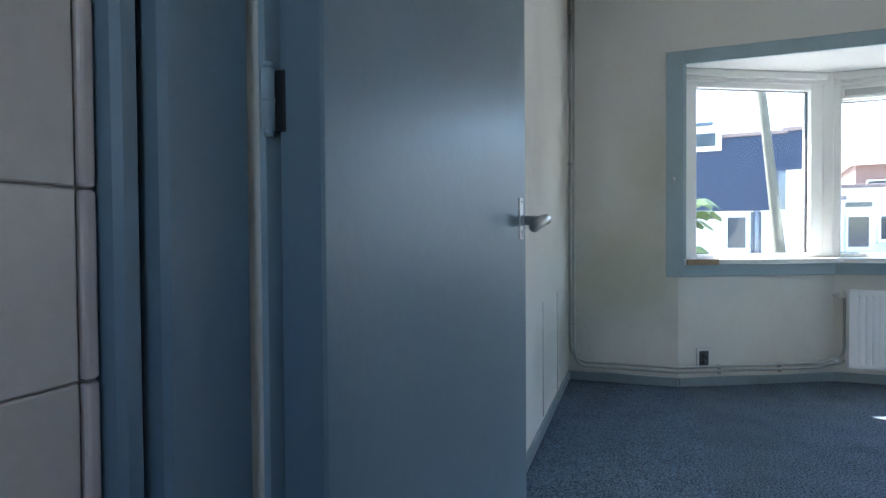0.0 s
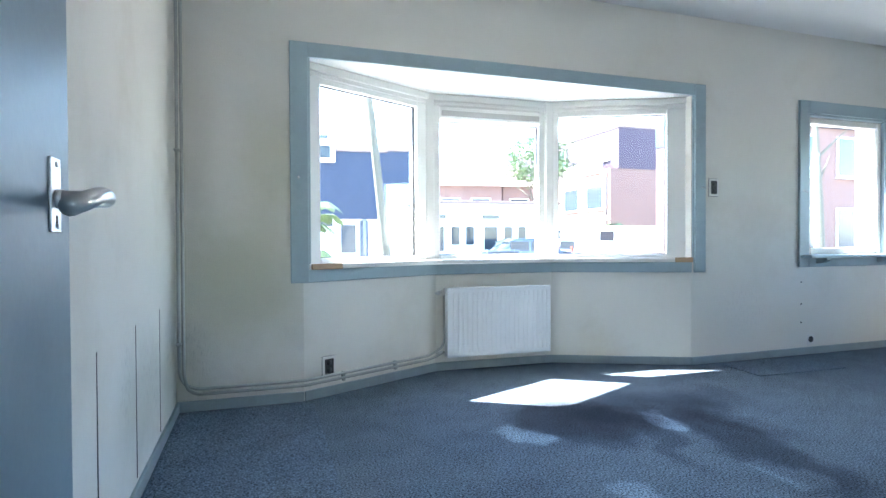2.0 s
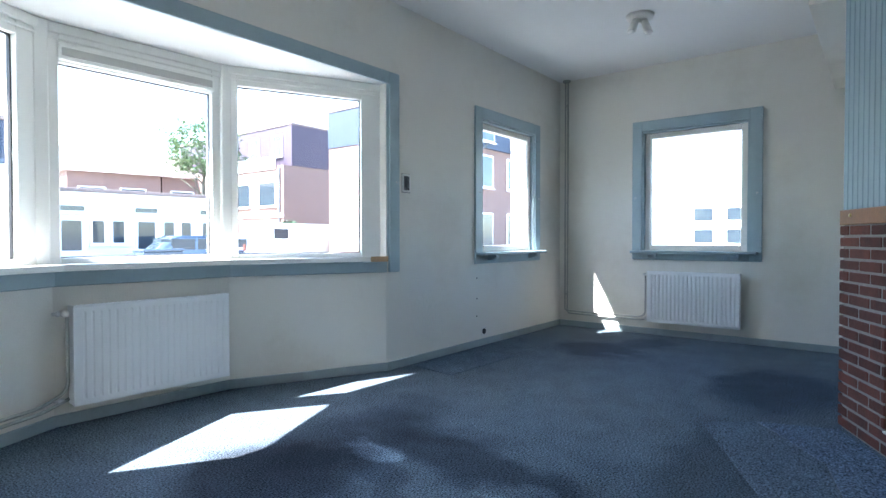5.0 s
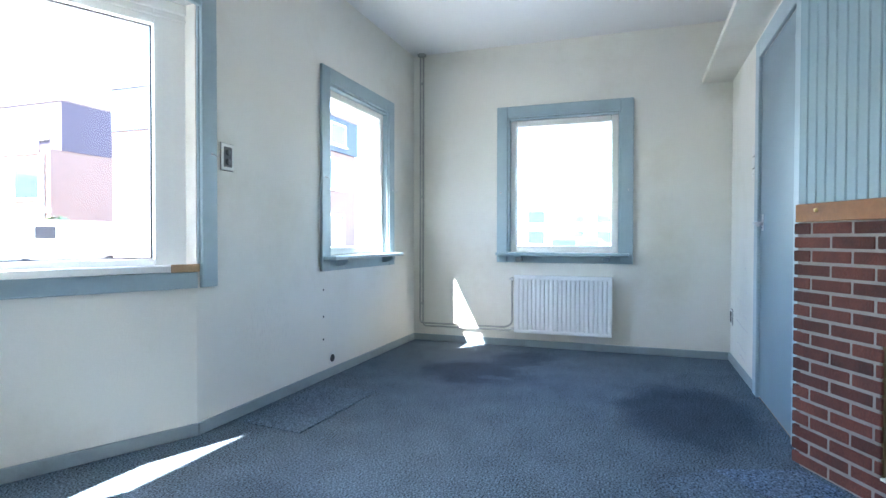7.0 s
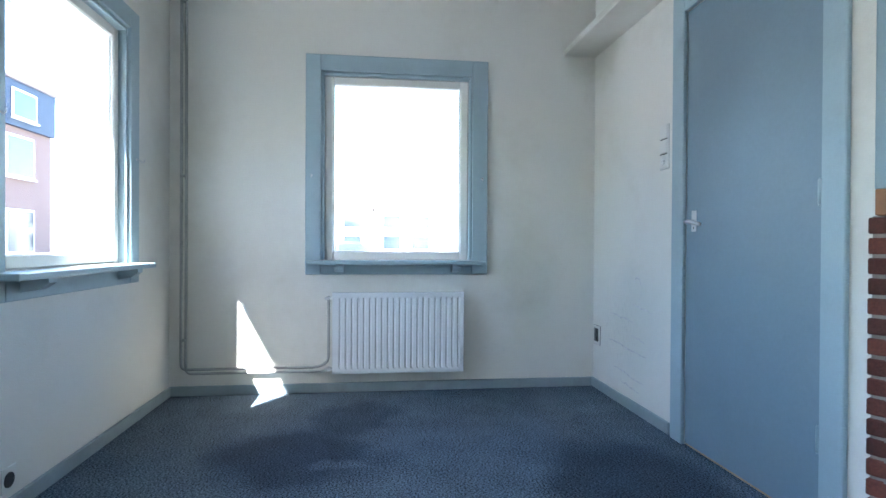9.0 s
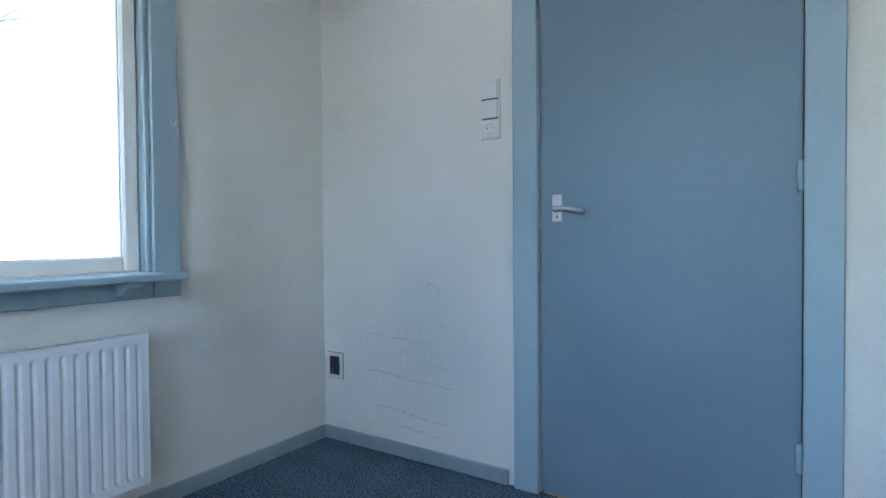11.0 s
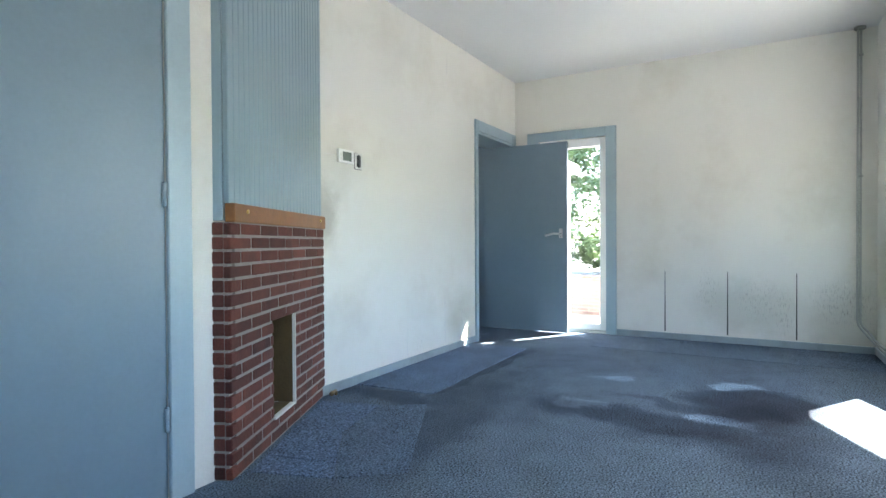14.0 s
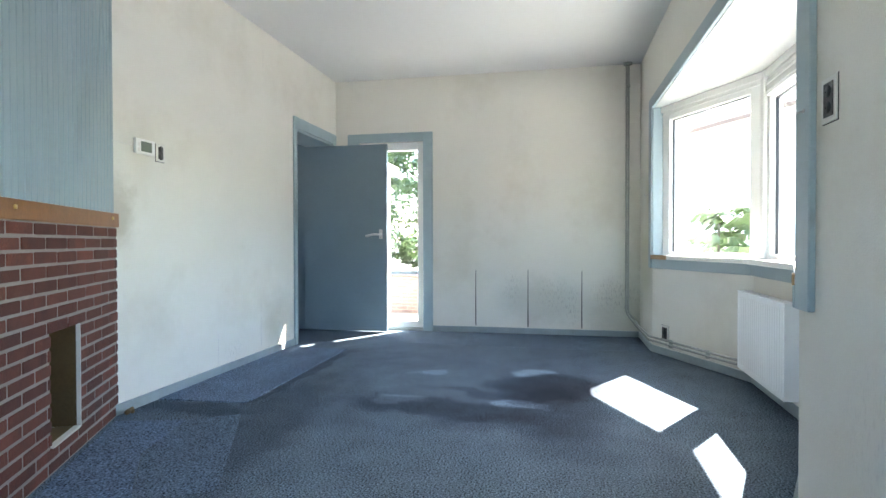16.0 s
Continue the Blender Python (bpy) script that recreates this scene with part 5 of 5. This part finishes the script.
# garden beyond the glazed door
shed = empty("outbuilding", (0, 0, 0), "white rendered outbuilding with a narrow window", "outbuilding")
bm = bmesh.new()
quad_box(bm, (-3.6, -2.0, GZ), (-0.5, -0.45, 2.15))
part("wall", bm, PLASTER, shed)
part("roof", bev_box((-3.75, -2.1, 2.15), (-0.4, -0.33, 2.32), 0.02, 1), WHITE_OLD, shed)
wn = part("window", bev_box((-1.75, -0.455, 0.9), (-1.15, -0.42, 2.0), 0.008, 1), WHITE, shed)
part("pane", bev_box((-1.68, -0.425, 0.97), (-1.22, -0.415, 1.93), 0.002, 1), DARKGLASS, wn)
planter = empty("brick_planter", (0, 0, 0), "low brick planter in front of shrubs", "planter")
part("wall", wall_mesh((-3.8, 1.8), (-4.1, -1.6), 0.22, GZ, 0.32), GROUT, planter)
part("coping", bev_box((-0.02, -0.24, 0.32), (3.43, 0.03, 0.36), 0.006, 1, local((-3.8, 1.8), (-4.1, -1.6))), OUTBRICK, planter)
part("soil", prism([(-4.0, 1.8), (-4.3, -1.6), (-7.5, -1.6), (-7.5, 1.8)], GZ, 0.26), BARK, planter)
for k in range(7):
    bush((-4.75 - 0.4 * (k % 3), -1.3 + 0.4 * k, 0.75 + 0.15 * (k % 2)), 0.62, 40 + k, 700, 0.06, "dense green planter shrub")
for k in range(4):
    tree((-8.0 - 1.2 * (k % 2), -2.6 + 1.3 * k, GZ), 3.6, 3.4, 1.7, 0.06, (0.1, 0.1), 60 + k, 1800, 0.10, "tall garden shrub with thin stems")
for k in range(5):
    bush((-6.6 - 0.5 * (k % 2), -1.7 + 0.75 * k, 1.55 + 0.3 * (k % 3)), 0.85, 80 + k, 1500, 0.05, "tall green garden shrub behind the planter", 1.1)
pg = empty("pergola", (0, 0, 0), "white timber pergola rafters", "pergola")
for k in range(2):
    part("rafter", bev_box((-3.4, 0.75 + 0.6 * k, 2.20), (-0.4, 0.83 + 0.6 * k, 2.32), 0.006, 1, pose(0, 0, 0)), WHITE_OLD, pg)
part("post", bev_box((-3.4, 1.30, GZ), (-3.3, 1.40, 2.20), 0.006, 1), WHITE_OLD, pg)
for k in range(2):
    part("beam", bev_box((-3.42 + 2.7 * k, 0.6, 2.32), (-3.32 + 2.7 * k, 1.6, 2.42), 0.006, 1), WHITE_OLD, pg)
house((-15.0, 5.0, GZ), 26.6, 12.5, 5.0, 4.6, PLASTER, "white rendered neighbouring house with a tiled roof", [], 2.2)

# ---- bricks and tiles, piece by piece ----
brick_meshes = {}


def brick_mesh(length):
    key = round(length, 3)
    if key not in brick_meshes:
        me = mesh_of("brick", bev_box((0, -0.03, 0), (key, 0.0, 0.0475), 0.0035, 1), BRICK)
        brick_meshes[key] = me
    return brick_meshes[key]


rng = random.Random(7)
courses = 18
ch = TOPB / courses
for c in range(courses):
    z = c * ch + 0.005
    full = 0.200
    s = LCH
    first = True
    while s > -0.02:
        ln = full if not (first and c % 2) else 0.095
        first = False
        lo, hi = max(s - ln, -0.02), s
        spans = [(lo, hi)]
        if z + 0.049 > ZN0 + 0.005 and z < ZN1 - 0.005:
            spans = []
            if hi > S1:
                spans.append((max(lo, S1 + 0.004), hi))
            if lo < S0:
                spans.append((lo, min(hi, S0 - 0.010)))
        for a, b in spans:
            if b - a > 0.015:
                ob = new("brick", brick_mesh(b - a))
                ob.parent = chim
                ob.matrix_basis = mc @ pose(a, 0.0028 + rng.uniform(-0.0012, 0.0012), z, rng.uniform(-0.5, 0.5), rng.uniform(-0.35, 0.35), 0)
        s -= ln + 0.010
    # return on the side
    me = mesh_of("side_brick", bev_box((0, -0.095, 0), (0.03, -0.006, 0.049), 0.003, 1), BRICK) if c == 0 else me
    ob = new("side_brick", me)
    ob.parent = chim
    ob.matrix_basis = mc @ pose(LCH - 0.031 + rng.uniform(-0.002, 0.001), -0.024, z)

planter_brick = mesh_of("brick", bev_box((0, -0.02, 0), (0.205, 0.008, 0.052), 0.003, 1), object_varied(mat("pale_planter_brick", (0.26, 0.17, 0.145), 0.85, var=0.2, scale=9, bump=0.5), 0.2))
for c in range(10):
    for i in range(15):
        ob = new("brick", planter_brick)
        ob.parent = planter
        ob.matrix_basis = local((-3.8, 1.8), (-4.1, -1.6)) @ pose(0.10 * (c % 2) + 0.217 * i, 0.0, GZ + 0.02 + 0.0645 * c)

tile_me = mesh_of("tile", bev_box((0, 0, 0), (0.006, 0.1305, 0.1305), 0.0012, 1), TILE)
cap_me = mesh_of("edge_tile", bev_box((0, 0, 0), (0.009, 0.011, 0.1305), 0.003, 2), CAP)
hall = bpy.data.objects["hall_wall_west"]
for j in range(13):
    for i in range(7):
        ob = new("tile", tile_me)
        ob.parent = hall
        ob.matrix_basis = pose(0.098, -0.4635 - 0.132 * (i + 1), 0.131 + j * 0.132)
    ob = new("edge_tile", cap_me)
    ob.parent = hall
    ob.matrix_basis = pose(0.098, -0.4625, 0.131 + j * 0.132)
